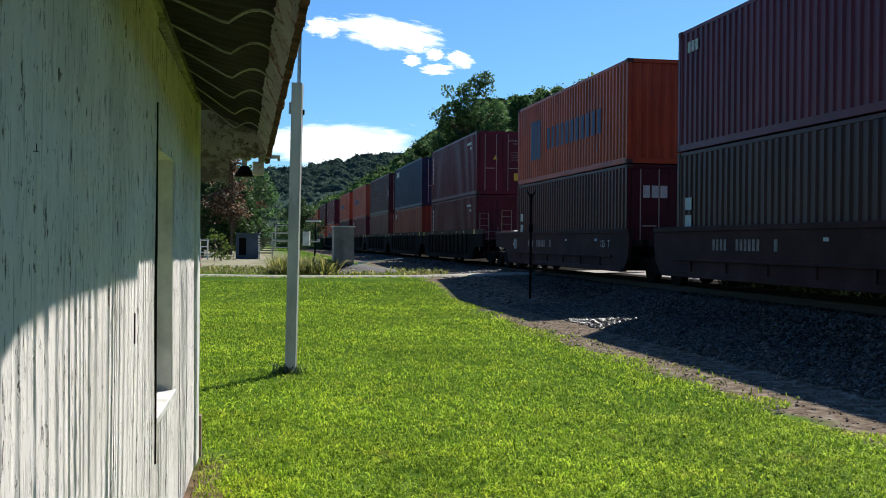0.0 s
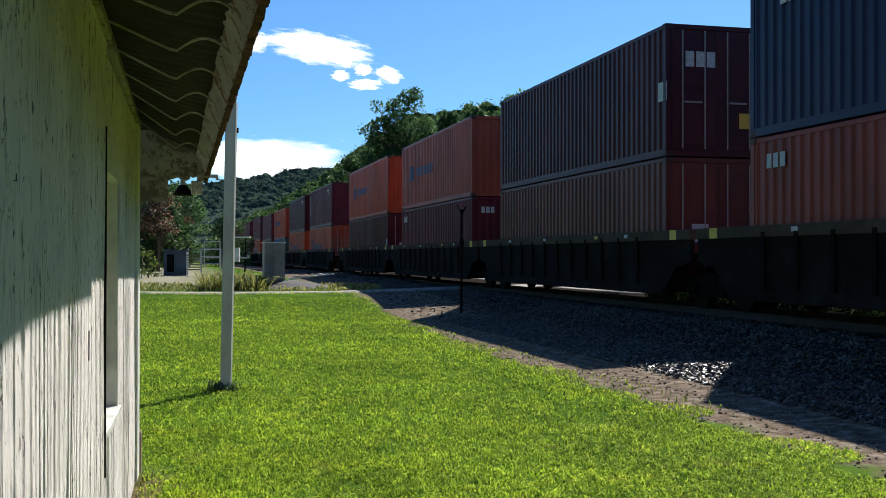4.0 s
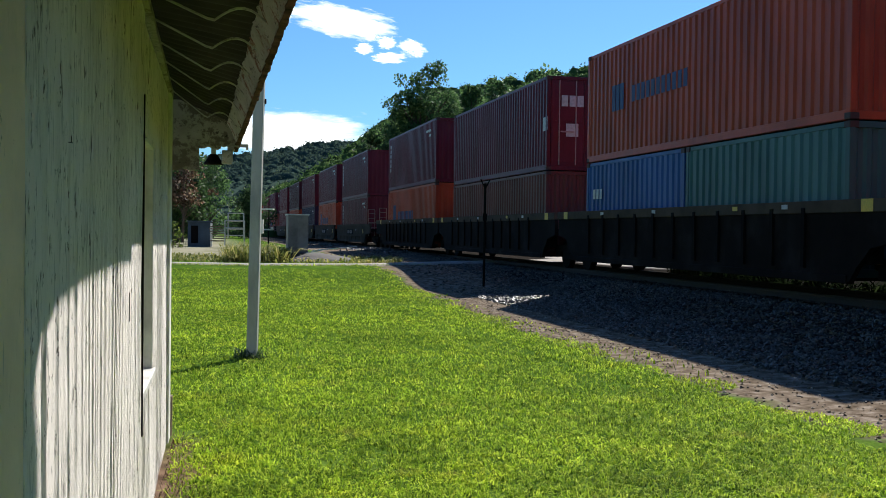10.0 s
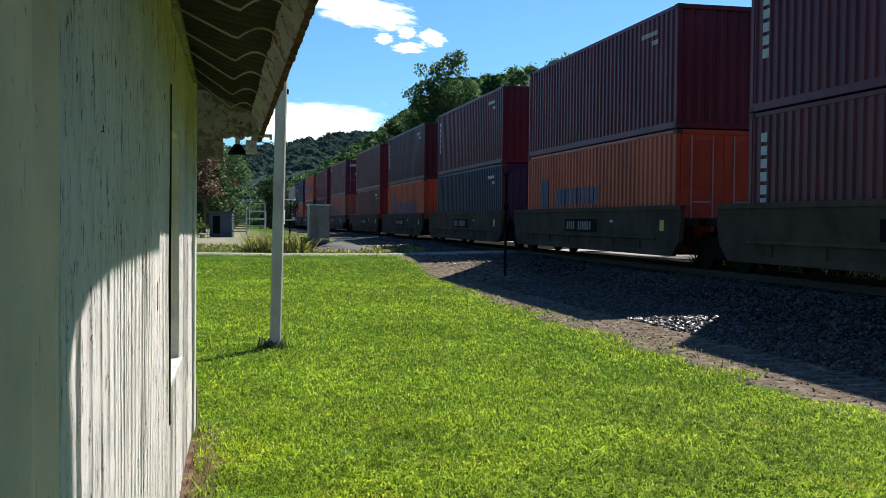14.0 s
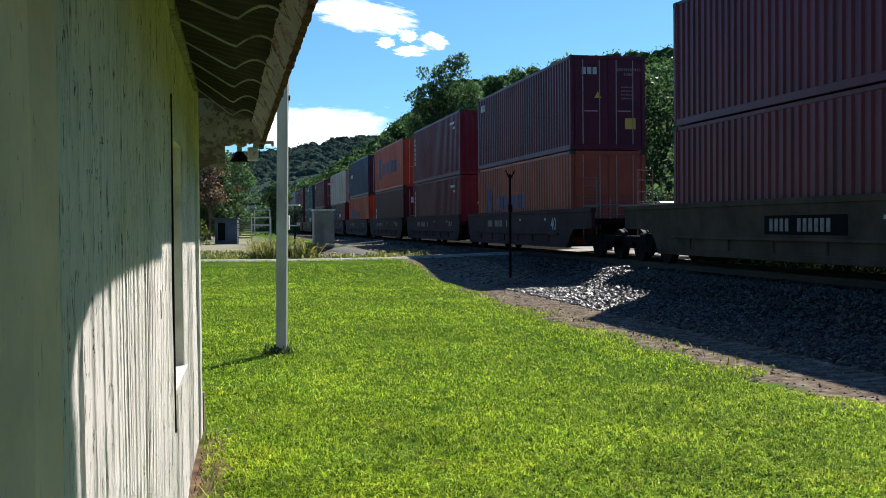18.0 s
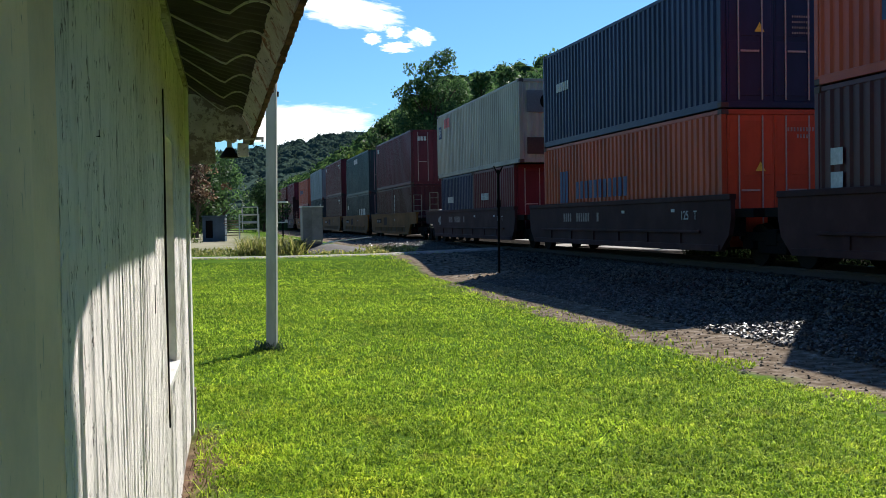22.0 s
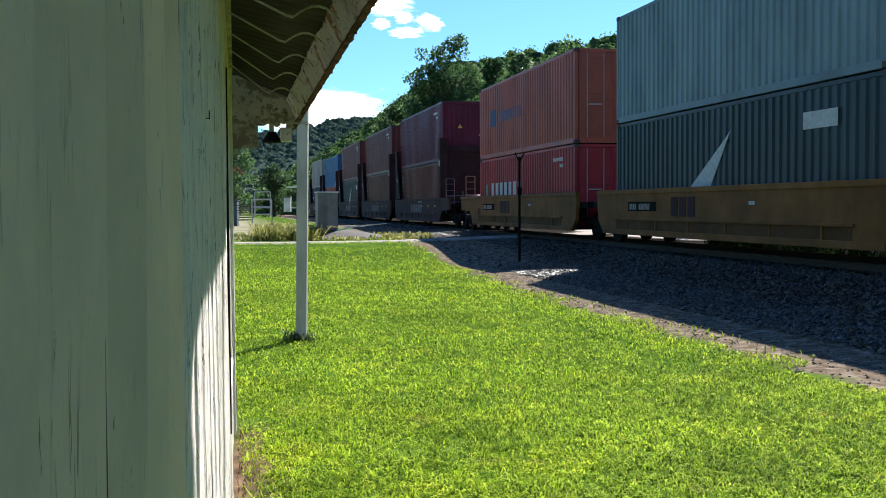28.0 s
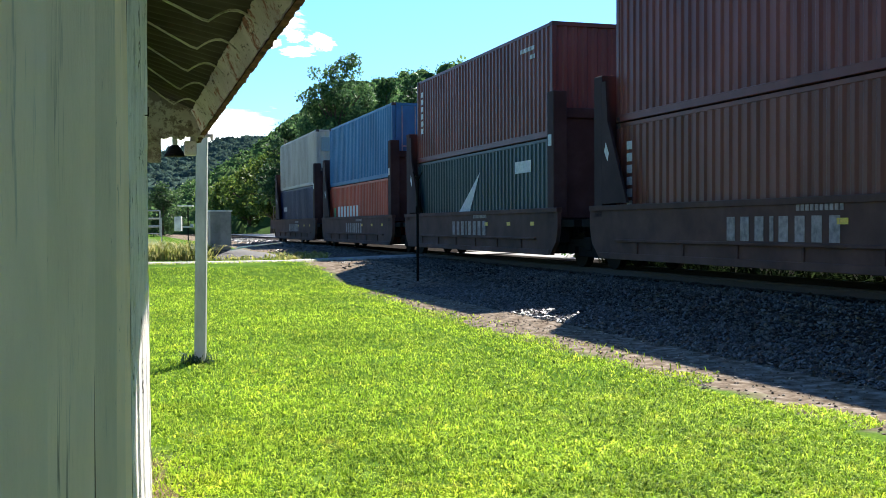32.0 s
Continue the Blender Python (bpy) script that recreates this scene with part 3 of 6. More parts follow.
def lawn_points(n, y0, y1):
    out = []
    while len(out) < n:
        y = y0 + (y1 - y0) * rng.random() ** 1.7
        x = -0.30 * y - 0.6 + rng.random() * (0.86 * y + 2.4)
        s, q = sq(x, y)
        if q < 5.05 - 0.55 * sstep(2.0, 10.0, s) + 0.7 * noise.noise(Vector((x, y, 3))):
            continue
        foot = WN.dot(Vector((x, y, 0))) + 0.39      # thin and bare along the foot of the wall
        if y < 8.6 and (foot < 0.05 or foot < 0.30 + 0.45 * noise.noise(Vector((x * 1.7, y * 1.7, 9))) and rng.random() < 0.7):
            continue
        if noise.noise(Vector((x * 0.8, y * 0.8, 7))) < -0.35 and rng.random() < 0.3:
            continue
        if noise.noise(Vector((x * 5.5, y * 5.5, 4))) < -0.05 and rng.random() < 0.5:
            continue
        out.append((x, y, land_z(x, y) - 0.005))
    return out


scatter_stones("loose_gravel", 9000, -17, 32, 2.9, 5.3, 0.016, "loose small stones on the dirt strip", M_PEBBLE)
blades("near_lawn_grass", lawn_points(170000, 2.4, 10.5), 0.040, 0.0065, M_GRASS, "short mown lawn grass with clover beside the shed")
blades("lawn_grass", lawn_points(360000, 2.4, 34.0), 0.040, 0.0095, M_GRASS, "short mown lawn grass with clover", far=True)

# ---- containers ----
CW, C40, C20, C45 = 2.438, 12.192, 6.058, 13.716
mesh_cache = {}


def corr_panel(length, h, pitch, depth, axis):
    """A pressed panel with upright trapezoid ribs. axis: 'y' for a side, 'x' for an end or roof strip."""
    V, F = [], []
    n = int(length / pitch)
    p = length / n
    u = [0.0]
    for k in range(n):
        u += [k * p + p * 0.12, k * p + p * 0.30, k * p + p * 0.62, k * p + p * 0.80]
    dd = [0.0] + [0.0, depth, depth, 0.0] * n
    u.append(length)
    dd.append(0.0)
    for a, d in zip(u, dd):
        for z in (0.0, h):
            V.append((d, a, z) if axis == "y" else (a, d, z))
    for k in range(len(u) - 1):
        F.append((2 * k, 2 * k + 2, 2 * k + 3, 2 * k + 1))
    return V, F


def cached(key, make):
    if key not in mesh_cache:
        mesh_cache[key] = make()
    return mesh_cache[key]


def tinted(name, me, parent, mat, m=None, label=""):
    """Shares a mesh between containers; the paint sits on the object."""
    ob = part(name, me, parent, label, m)
    ob.material_slots[0].link = 'OBJECT'
    ob.material_slots[0].material = mat
    return ob


def frame_mesh(L, H):
    b = []
    w = CW / 2
    for x in (-w, w - 0.12):
        b += [(x, x + 0.12, 0, L, 0.0, 0.16), (x + 0.02, x + 0.10, 0, L, H - 0.09, H)]
        for y in (0, L - 0.13):
            b.append((x, x + 0.12, y, y + 0.13, 0, H))
    for y in (0.0, L - 0.12):
        b += [(-w, w, y, y + 0.12, 0.0, 0.14), (-w, w, y, y + 0.12, H - 0.11, H)]
    return boxes("frame", b, M_DARK, 0.008)


def letters(parent, mat, x, y0, z0, h, word, upright=False, name="marking", face="side"):
    """A word of a brand or a code as a row of plain bars of its size. word: widths in letter heights, gaps between."""
    cut = [k for k, w in enumerate(word) if w <= -1.0]
    if cut and face == "side":
        k = cut[0]
        letters(parent, mat, x, y0, z0, h, word[:k], upright, name, face)
        y0 -= sum(abs(w) for w in word[:k + 1]) * h
        return letters(parent, mat, x, y0, z0, h, word[k + 1:], upright, name, face)
    if name == "car_number" and len(word) > 1:
        for w in word:
            if w > 0:
                letters(parent, mat, x, y0, z0, h, [w], upright, name, face)
            y0 -= abs(w) * h
        return None
    V, F = [], []
    u = 0.0
    for w in word:
        if w > 0:
            if face == "side":
                if upright:
                    b = (x - 0.006, x, y0, y0 + h, z0 - u - w * h, z0 - u)
                else:
                    b = (x - 0.006, x, y0 - u - w * h, y0 - u, z0, z0 + h)
            else:
                b = (y0 + u, y0 + u + w * h, x - 0.006, x, z0, z0 + h)
            v, f = box_vf(*b, off=len(V))
            V += v
            F += f
        u += abs(w) * h
    return part(name, mesh_of(name, V, F, mat), parent)


def row(n, w=0.5, gap=0.22):
    out = []
    for k in range(n):
        out += [w, -gap]
    return out


def container(label, colour, L=C40, H=2.896, doors=False, marks=(), group="containers on the train"):
    """Origin at the centre of the front bottom edge; the front end faces the way the train goes (-y)."""
    mat = CPAINT[colour]
    c = thing("shipping_container", Matrix.Identity(4), label, "shipping container", group)
    w = CW / 2
    tinted("frame", cached(("frame", L, H), lambda: frame_mesh(L, H)), c, mat)
    side = cached(("side", L, H), lambda: mesh_of("side_panel", *corr_panel(L - 0.26, H - 0.25, 0.278, 0.036, "y"), M_DARK))
    for x, r in ((-w + 0.016, 0), (w - 0.016, 180)):
        m = Matrix.Translation((x, 0.13 if r == 0 else L - 0.13, 0.16)) @ Matrix.Rotation(radians(r), 4, "Z")
        tinted("side_panel", side, c, mat, m)
    roof = cached(("roof", L), lambda: boxes("roof", [(-w + 0.1, w - 0.1, 0.1, L - 0.1, -0.06, -0.02)], M_DARK))
    tinted("roof", roof, c, mat, Matrix.Translation((0, 0, H)))
    floor = cached(("floor", L), lambda: boxes("floor", [(-w + 0.1, w - 0.1, 0.1, L - 0.1, 0.03, 0.1)], M_DARK))
    part("floor", floor, c)
    end = cached(("end", H), lambda: mesh_of("end_panel", *corr_panel(CW - 0.24, H - 0.25, 0.25, 0.04, "x"), M_DARK))
    if doors:
        dm = cached(("door", H), lambda: boxes("door", [(0.0, 1.075, 0.02, 0.06, 0.0, H - 0.25), ], M_DARK, 0.006))
        dp = cached(("dpanel", H), lambda: boxes("door_panel", [(0.05, 1.02, 0.008, 0.0195, 0.0, (H - 0.25) * 0.43)], M_DARK, 0.004))
        bar = cached(("bar", H), lambda: tubes("lock_bar", [((0, 0, 0), (0, 0, H - 0.3), 0.019, 0.019)], M_BAR, 6))
        hnd = cached("handle", lambda: boxes("handle", [(0.0, 0.42, -0.02, 0.0, -0.02, 0.02)], M_BAR))
        for x in (-1.08, 0.005):
            d = tinted("door", dm, c, mat, Matrix.Translation((x, 0, 0.14)))
            for zz in (0.12, (H - 0.25) * 0.52):
                tinted("door_panel", dp, d, mat, Matrix.Translation((0, 0, zz)))
            for bx in (0.26, 0.80):
                part("lock_bar", bar, d, m=Matrix.Translation((bx, -0.01, 0.03)))
            part("handle", hnd, d, m=Matrix.Translation((0.3, -0.02, 1.05)))
    else:
        tinted("end_panel", end, c, mat, Matrix.Translation((-w + 0.12, 0.03, 0.14)))
    tinted("end_panel", end, c, mat, Matrix.Translation((w - 0.12, L - 0.03, 0.14)) @ Matrix.Rotation(radians(180), 4, "Z"))
    cast = cached("casting", lambda: boxes("corner_casting", [(-0.09, 0.09, -0.09, 0.09, -0.06, 0.06)], M_CAST, 0.012))
    for x in (-w + 0.085, w - 0.085):
        for y in (0.085, L - 0.085):
            for z in (0.055, H - 0.055):
                part("corner_casting", cast, c, m=Matrix.Translation((x, y, z)))
    X = -w + 0.012
    for k in marks:
        if k == "hlb":       # large dark blue emblem and a long word along the side
            letters(c, M_MARKN, X, L - 1.95, 0.80, 1.40, [0.26, -0.05, 0.26, -0.05, 0.26], name="emblem")
            letters(c, M_MARKN, X, L - 4.1, 1.05, 0.74, row(11, 0.42, 0.32))
        elif k == "hl":      # the same, small, at the rear of the side
            letters(c, M_MARKN, X, L - 1.75, H * 0.42, 0.66, [0.35, -0.06, 0.35, -0.06, 0.35], name="emblem")
            letters(c, M_MARKN, X, L - 3.05, H * 0.46, 0.40, row(11, 0.48, 0.24))
        elif k == "hln":     # low on the side
            letters(c, M_MARKN, X, L - 1.55, 1.12, 0.95, [0.22, -0.05, 0.22, -0.05, 0.22], name="emblem")
            letters(c, M_MARKN, X, L - 3.0, 1.22, 0.50, row(11, 0.46, 0.28))
        elif k == "tri":     # a word running down beside the rear corner
            letters(c, M_MARKW, X, L - 0.72, H - 0.42, 0.24, row(6, 0.75, 0.32), True)
        elif k == "cai":
            letters(c, M_MARKW, X, L - 0.55, H * 0.80, 0.26, row(3, 0.6, 0.25))
        elif k == "seaco":
            letters(c, M_MARKW, X, L - 1.0, H * 0.78, 0.34, row(5, 0.6, 0.15))
        elif k == "texv":
            letters(c, M_MARKW, X, L - 0.85, H * 0.62, 0.36, row(3, 0.8, 0.35), True)
        elif k == "hyun":
            letters(c, M_MARKG, X, L - 1.0, 1.06, 0.5, [0.7], name="emblem")
            letters(c, M_MARKW, X, L - 1.9, 0.98, 0.62, row(7, 0.62, 0.42))
        elif k == "mol":
            letters(c, M_MARKW, X, L - 1.0, H * 0.36, 0.62, [0.7], name="emblem")
            letters(c, M_MARKW, X, L - 1.95, H * 0.36, 0.62, row(3, 0.85, 0.4))
        elif k == "cap":
            letters(c, M_MARKW, X, L * 0.62, H * 0.78, 0.34, row(7, 0.6, 0.2))
        elif k == "logi":
            letters(c, M_MARKW, X, L - 3.4, H * 0.24, 0.30, row(9, 0.6, 0.2))
            V = [(X - 0.004, L - 4.6 - a, H * 0.36 + b) for a, b in ((0, 0), (1.1, 0), (2.1, 1.25), (1.7, 1.0))]
            part("emblem", mesh_of("emblem", V, [(3, 2, 1, 0)], M_MARKW), c)
            letters(c, M_MARKW, X, 2.6, H * 0.72, 0.32, [3.6])
        elif k == "kl":
            letters(c, M_MARKR, X, L - 1.5, H * 0.76, 0.42, row(4, 0.5, 0.2))
            letters(c, M_MARKN, X, L - 0.30, H * 0.62, 0.56, [1.1], name="size_plate")
            part("size_mark", lettering("45", 0.36), c, "white number 45 on a dark square", Matrix.Translation((X - 0.012, L - 0.34, H * 0.62 + 0.10)) @ SIDE_ON)
        elif k == "p":
            letters(c, M_MARKW, X, L - 0.5, H * 0.62, 0.26, row(3, 0.6, 0.3))
        elif k == "word":
            letters(c, M_MARKW, X, L - 1.3, H * 0.55, 0.26, row(6, 0.55, 0.2))
        elif k == "sticker":
            letters(c, M_MARKW, X, 0.4, H * 0.42, 0.42, [1.0], name="sticker")
        elif k == "code":    # small codes at the front of the side
            letters(c, M_MARKW, X, 2.2, H * 0.82, 0.11, row(11, 0.55, 0.3))
            letters(c, M_MARKW, X, 1.5, H * 0.74, 0.11, row(4, 0.55, 0.3))
        elif k == "ecode":   # codes on the end
            letters(c, M_MARKF, -0.005, 0.30, H * 0.84, 0.085, row(11, 0.45, 0.4), face="end")
            letters(c, M_MARKF, -0.005, 0.52, H * 0.79, 0.085, row(4, 0.45, 0.4), face="end")
        elif k == "etex":
            letters(c, M_MARKW, -0.008, -0.75, H * 0.68, 0.34, row(3, 0.6, 0.15), face="end")
        elif k == "ecai":
            letters(c, M_MARKW, -0.008, -0.85, H * 0.80, 0.22, row(3, 0.6, 0.2), face="end")
        elif k == "ebars":
            for zz in (0.66, 0.62, 0.58, 0.54):
                letters(c, M_MARKF, -0.008, 0.42, H * zz, 0.042, row(8, 0.7, 0.6), face="end")
        elif k == "ecool":   # cooling unit set into the end
            part("grille", boxes("grille", [(-0.95, 0.95, -0.010, 0.004, H * 0.60, H * 0.86)], M_GRAB, 0.004), c, "grey cooling grille")
            part("fan_opening", tubes("fan_opening", [((-0.2, -0.018, H * 0.73), (-0.2, -0.008, H * 0.73), 0.27, 0.27)], M_DARK, 16), c, "round dark fan opening")
            part("control_box", boxes("control_box", [(0.28, 0.62, -0.05, 0.0, H * 0.38, H * 0.52)], M_DARK, 0.01), c, "black control box")
            part("compressor_bay", boxes("compressor_bay", [(-0.95, 0.95, -0.012, 0.0, H * 0.10, H * 0.30)], M_CAST, 0.006), c, "rust-brown compressor bay")
        elif k == "eyel":
            letters(c, M_MARKY, -0.008, 0.55, H * 0.22, 0.34, [1.0], face="end", name="sticker")
        elif k == "ewhite":
            letters(c, M_MARKW, -0.008, -0.6, H * 0.36, 0.40, [1.0], face="end", name="sticker")
        elif k == "etri":
            V = [(-0.45, -0.012, H * 0.55), (-0.22, -0.012, H * 0.55), (-0.335, -0.012, H * 0.62)]
            part("warning_sticker", mesh_of("warning_sticker", V, [(0, 1, 2)], M_MARKY), c)
        elif k == "estrip":
            letters(c, M_MARKW, -0.008, 0.62, H * 0.42, 0.09, [0.5], face="end")
            letters(c, M_MARKW, -0.008, 0.70, H * 0.60, 0.8, [0.05], face="end")
    return c


# ---- well cars ----
SIDE_ON = Matrix.Rotation(radians(-90), 4, "Z") @ Matrix.Rotation(radians(90), 4, "X")


def lettering(word, size, mat=None):
    """Readable lettering as a thin mesh; reads along +x, upright on y."""
    def make():
        cu = bpy.data.curves.new("lettering", 'FONT')
        cu.body, cu.size, cu.extrude = word, size * 1.4, 0.002
        ob = bpy.data.objects.new("lettering", cu)
        me = bpy.data.meshes.new_from_object(ob)
        bpy.data.objects.remove(ob)
        me.materials.clear()
        me.materials.append(mat or M_MARKW)
        return me
    return cached(("word", word, size), make)


PITCH, CARP = 15.72, 82.75


def well_unit(style, colour, first, last):
    """One well of an articulated car. Origin at rail height under the front of its container; y away."""
    mat = WPAINT[colour]
    names = {"black": "black ribbed steel", "grey": "grey steel", "plum": "dull plum-coloured steel", "yellow": "yellow steel", "steel": "grey-brown steel with bulkheads"}
    u = thing("well_car", Matrix.Identity(4), names[colour] + " well car unit under two stacked containers", "railway wagon", "well cars of the train")
    w = 1.46
    y0, y1 = -0.55, C40 + 0.55

    def side_mesh():
        front, rear = (2.55 if first else 0.0), (2.55 if last else 0.0)
        pts = [(y0 - 0.30, 1.46), (y0 - 0.30, 0.95), (y0 - 0.20, 0.62), (y0 + 0.15, 0.31), (y1 - 0.15, 0.31), (y1 + 0.20, 0.62), (y1 + 0.30, 0.95), (y1 + 0.30, 1.46)]
        if first:        # the side runs on over the end truck
            pts = [(-front, 1.46), (-front, 0.88), (-0.95, 0.84), (y0 - 0.05, 0.62)] + pts[3:]
        if last:
            pts = pts[:-3] + [(y1 + 0.05, 0.62), (C40 + 0.95, 0.84), (C40 + rear, 0.88), (C40 + rear, 1.46)]
        if style == "rib" and not first:
            pts = [(-1.60, 1.46), (-1.60, 0.98), (-0.95, 0.86), (y0 - 0.05, 0.55)] + pts[3:]
        if style == "rib" and not last:
            pts = pts[:-3] + [(y1 + 0.05, 0.55), (C40 + 0.95, 0.86), (C40 + 1.60, 0.98), (C40 + 1.60, 1.46)]
        if style == "rib":
            pts = [(a, b + (0.18 if b > 1 else 0)) for a, b in pts]
        n = len(pts)
        V = [(x, a, b) for x in (0.0, 0.10) for a, b in pts]
        F = [tuple(range(n)), tuple(reversed(range(n, 2 * n)))] + [(i, n + i, n + (i + 1) % n, (i + 1) % n) for i in range(n)]
        return mesh_of("side_girder", V, F, M_DARK)
    top = 1.64 if style == "rib" else 1.46
    sm = cached(("girder", style, first, last), side_mesh)
    chord = cached(("chord", style, first, last), lambda: boxes("top_chord", [(-0.03, 0.13, -2.57 if first else (-1.62 if style == "rib" else y0 - 0.30), C40 + 2.57 if last else (C40 + 1.62 if style == "rib" else y1 + 0.30), top - (0.21 if style == "rib" else 0.12), top)], M_DARK, 0.01))
    low = cached("sill", lambda: boxes("bottom_sill", [(-0.03, 0.14, y0 + 0.2, y1 - 0.2, 0.28, 0.42)], M_DARK, 0.01))
    rib = cached(("rib", style), lambda: boxes("rib", [(-0.05, 0.0, -0.05, 0.05, 0.5, top - 0.12)], M_DARK))
    for sx, r in ((-w, 1), (w - 0.10, -1)):
        tinted("side_girder", sm, u, mat, Matrix.Translation((sx, 0, 0)))
        tinted("top_chord", chord, u, mat if style != "rib" else WPAINT["grey"], Matrix.Translation((sx, 0, 0)))
        tinted("bottom_sill", low, u, mat, Matrix.Translation((sx, 0, 0)))
        if style == "rib" and r == 1:
            for k in range(11):
                tinted("rib", rib, u, mat, Matrix.Translation((sx, 0.9 + k * 1.04, 0)))
        if style != "rib" and r == 1:
            ledge = cached("ledge", lambda: boxes("ledge", [(-0.055, 0.0, 0.5, C40 - 0.5, 0.66, 0.72)], M_DARK, 0.008))
            tinted("ledge", ledge, u, mat, Matrix.Translation((sx, 0, 0)))
            stiff = cached("stiffener", lambda: boxes("stiffener", [(-0.035, 0.0, -0.03, 0.03, 0.42, 0.66)], M_DARK, 0.004))
            for yy in (1.5, 3.35, 5.2, 7.05, 8.9, 10.75):
                tinted("stiffener", stiff, u, mat, Matrix.Translation((sx, yy, 0)))
    wellfloor = cached("wfloor", lambda: boxes("well_floor", [(-1.3, 1.3, 0.2, C40 - 0.2, 0.30, 0.35)], M_DARK))
    part("well_floor", wellfloor, u)
    plat = cached("plat", lambda: boxes("end_platform", [(-1.34, 1.34, -1.55, -0.25, 0.98, 1.16), (-0.35, 0.35, -1.9, -0.3, 0.72, 0.98), (-1.34, -1.1, -0.8, -0.3, 0.6, 1.0), (1.1, 1.34, -0.8, -0.3, 0.6, 1.0)], M_DARK, 0.01))
    part("end_platform", plat, u, m=None)
    part("end_platform", plat, u, m=Matrix.Translation((0, C40, 0)) @ Matrix.Rotation(math.pi, 4, "Z"))
    if style == "bulk":
        pieces = (("bulkhead_panel", (-1.10, 1.10, -0.42, -0.30, 1.2, 3.70)), ("bulkhead_post", (-1.46, -1.10, -0.62, -0.22, 1.2, 4.35)), ("bulkhead_post", (1.10, 1.46, -0.62, -0.22, 1.2, 4.35)), ("bulkhead_beam", (-1.10, 1.10, -0.5, -0.3, 3.7, 3.95)))
        for q, (nm, bb) in enumerate(pieces):
            bk = cached(("bulk", q), lambda: boxes(nm, [bb], M_DARK, 0.012))
            tinted(nm, bk, u, WPAINT["bulk"])
            tinted(nm, bk, u, WPAINT["bulk"], Matrix.Translation((0, C40, 0)) @ Matrix.Rotation(math.pi, 4, "Z"))
        def gusset_mesh():
            n, V = 5, []
            for x in (-1.46, -1.40):
                V += [(x, a, b) for a, b in ((C40 + 0.22, 1.5), (C40 + 0.22, 4.2), (C40 + 0.05, 4.2), (C40 - 0.05, 3.3), (C40 - 0.95, 1.5))]
            return mesh_of("gusset", V, [tuple(range(n)), tuple(reversed(range(n, 2 * n)))] + [(i, n + i, n + (i + 1) % n, (i + 1) % n) for i in range(n)], M_DARK)
        tinted("gusset", cached("gusset", gusset_mesh), u, WPAINT["bulk"])
        # white diamond stands for bright sky seen through the brace gap
        diamond = cached("diamond", lambda: mesh_of("reflector_plate", [(-1.468, C40 + 0.02, 2.85), (-1.468, C40 - 0.13, 2.60), (-1.468, C40 - 0.06, 2.42), (-1.468, C40 + 0.10, 2.66)], [(0, 1, 2, 3)], M_MARKW))
        part("reflector_plate", diamond, u, "white diamond painted as sky through the gusset gap")
        # small white patch stands for a bright glint on the post
        glint = cached("glint", lambda: boxes("reflector_plate", [(-1.475, -1.462, -0.50, -0.30, 3.0, 3.28)], M_MARKW))
        part("reflector_plate", glint, u, "small white patch painted as a bright glint")
    X = -w - 0.004
    if style == "rib":
        for yy in (1.6, 3.4, 7.2, 10.4):
            letters(u, M_MARKY if yy == 3.4 else M_MARKW, X - 0.03, yy, top - 0.13, 0.08, [2.4], name="reflector")
        for yy in (-0.75, C40 + 1.05):
            letters(u, M_MARKY, X - 0.03, yy, top - 0.205, 0.2, [1.5], name="placard")
    elif colour == "grey":
        part("number_panel", boxes("number_panel", [(X - 0.004, X, 4.6, 7.4, 0.78, 1.14)], M_DARK), u)
        letters(u, M_MARKF, X - 0.004, 7.2, 0.84, 0.24, row(4, 0.5, 0.3) + [-1.0] + row(6, 0.5, 0.3), name="car_number")
        letters(u, M_MARKY, X, 0.3, 0.86, 0.26, [0.9], name="reflector")
        letters(u, M_MARKW, X, 3.6, 1.05, 0.07, [3.0], name="reflector")
    elif colour == "plum":
        if not first:
            part("load_mark", lettering("125", 0.2), u, "white painted load figure", Matrix.Translation((X - 0.004, 1.5, 0.95)) @ SIDE_ON)
            part("unit_mark", lettering("T", 0.2), u, "white painted letter T", Matrix.Translation((X - 0.004, 0.85, 0.95)) @ SIDE_ON)
        if first or last:
            part("size_mark", lettering("40", 0.40), u, "white painted number 40", Matrix.Translation((X - 0.004, 1.3 if first else C40 - 0.35, 0.82)) @ SIDE_ON)
        letters(u, M_MARKF, X, C40 - 2.6, 0.92, 0.24, row(4, 0.46, 0.32) + [-1.6] + row(6, 0.46, 0.32) + [-2.2, 0.6], name="car_number")
        for yy in (2.0, 5.0):
            letters(u, M_MARKW, X, yy, 1.12, 0.07, [2.6], name="reflector")
    elif colour == "yellow":
        part("number_panel", boxes("number_panel", [(X - 0.006, X, 8.9, 10.7, 0.90, 1.14)], M_DARK), u)
        letters(u, M_MARKF, X - 0.006, 10.6, 0.94, 0.15, row(4, 0.6, 0.2) + [-1.0] + row(6, 0.6, 0.2), name="car_number")
        if last:
            part("size_mark", lettering("40", 0.36, WPAINT["bulk"]), u, "dark painted number 40", Matrix.Translation((X - 0.004, C40 - 0.55, 0.62)) @ SIDE_ON)
        letters(u, WPAINT["plum"], X, 8.0, 0.78, 0.46, [0.8, -0.2, 0.8, -0.2, 0.8], name="marking")
        letters(u, M_MARKW, X, 4.2, 1.05, 0.07, [3.5], name="reflector")
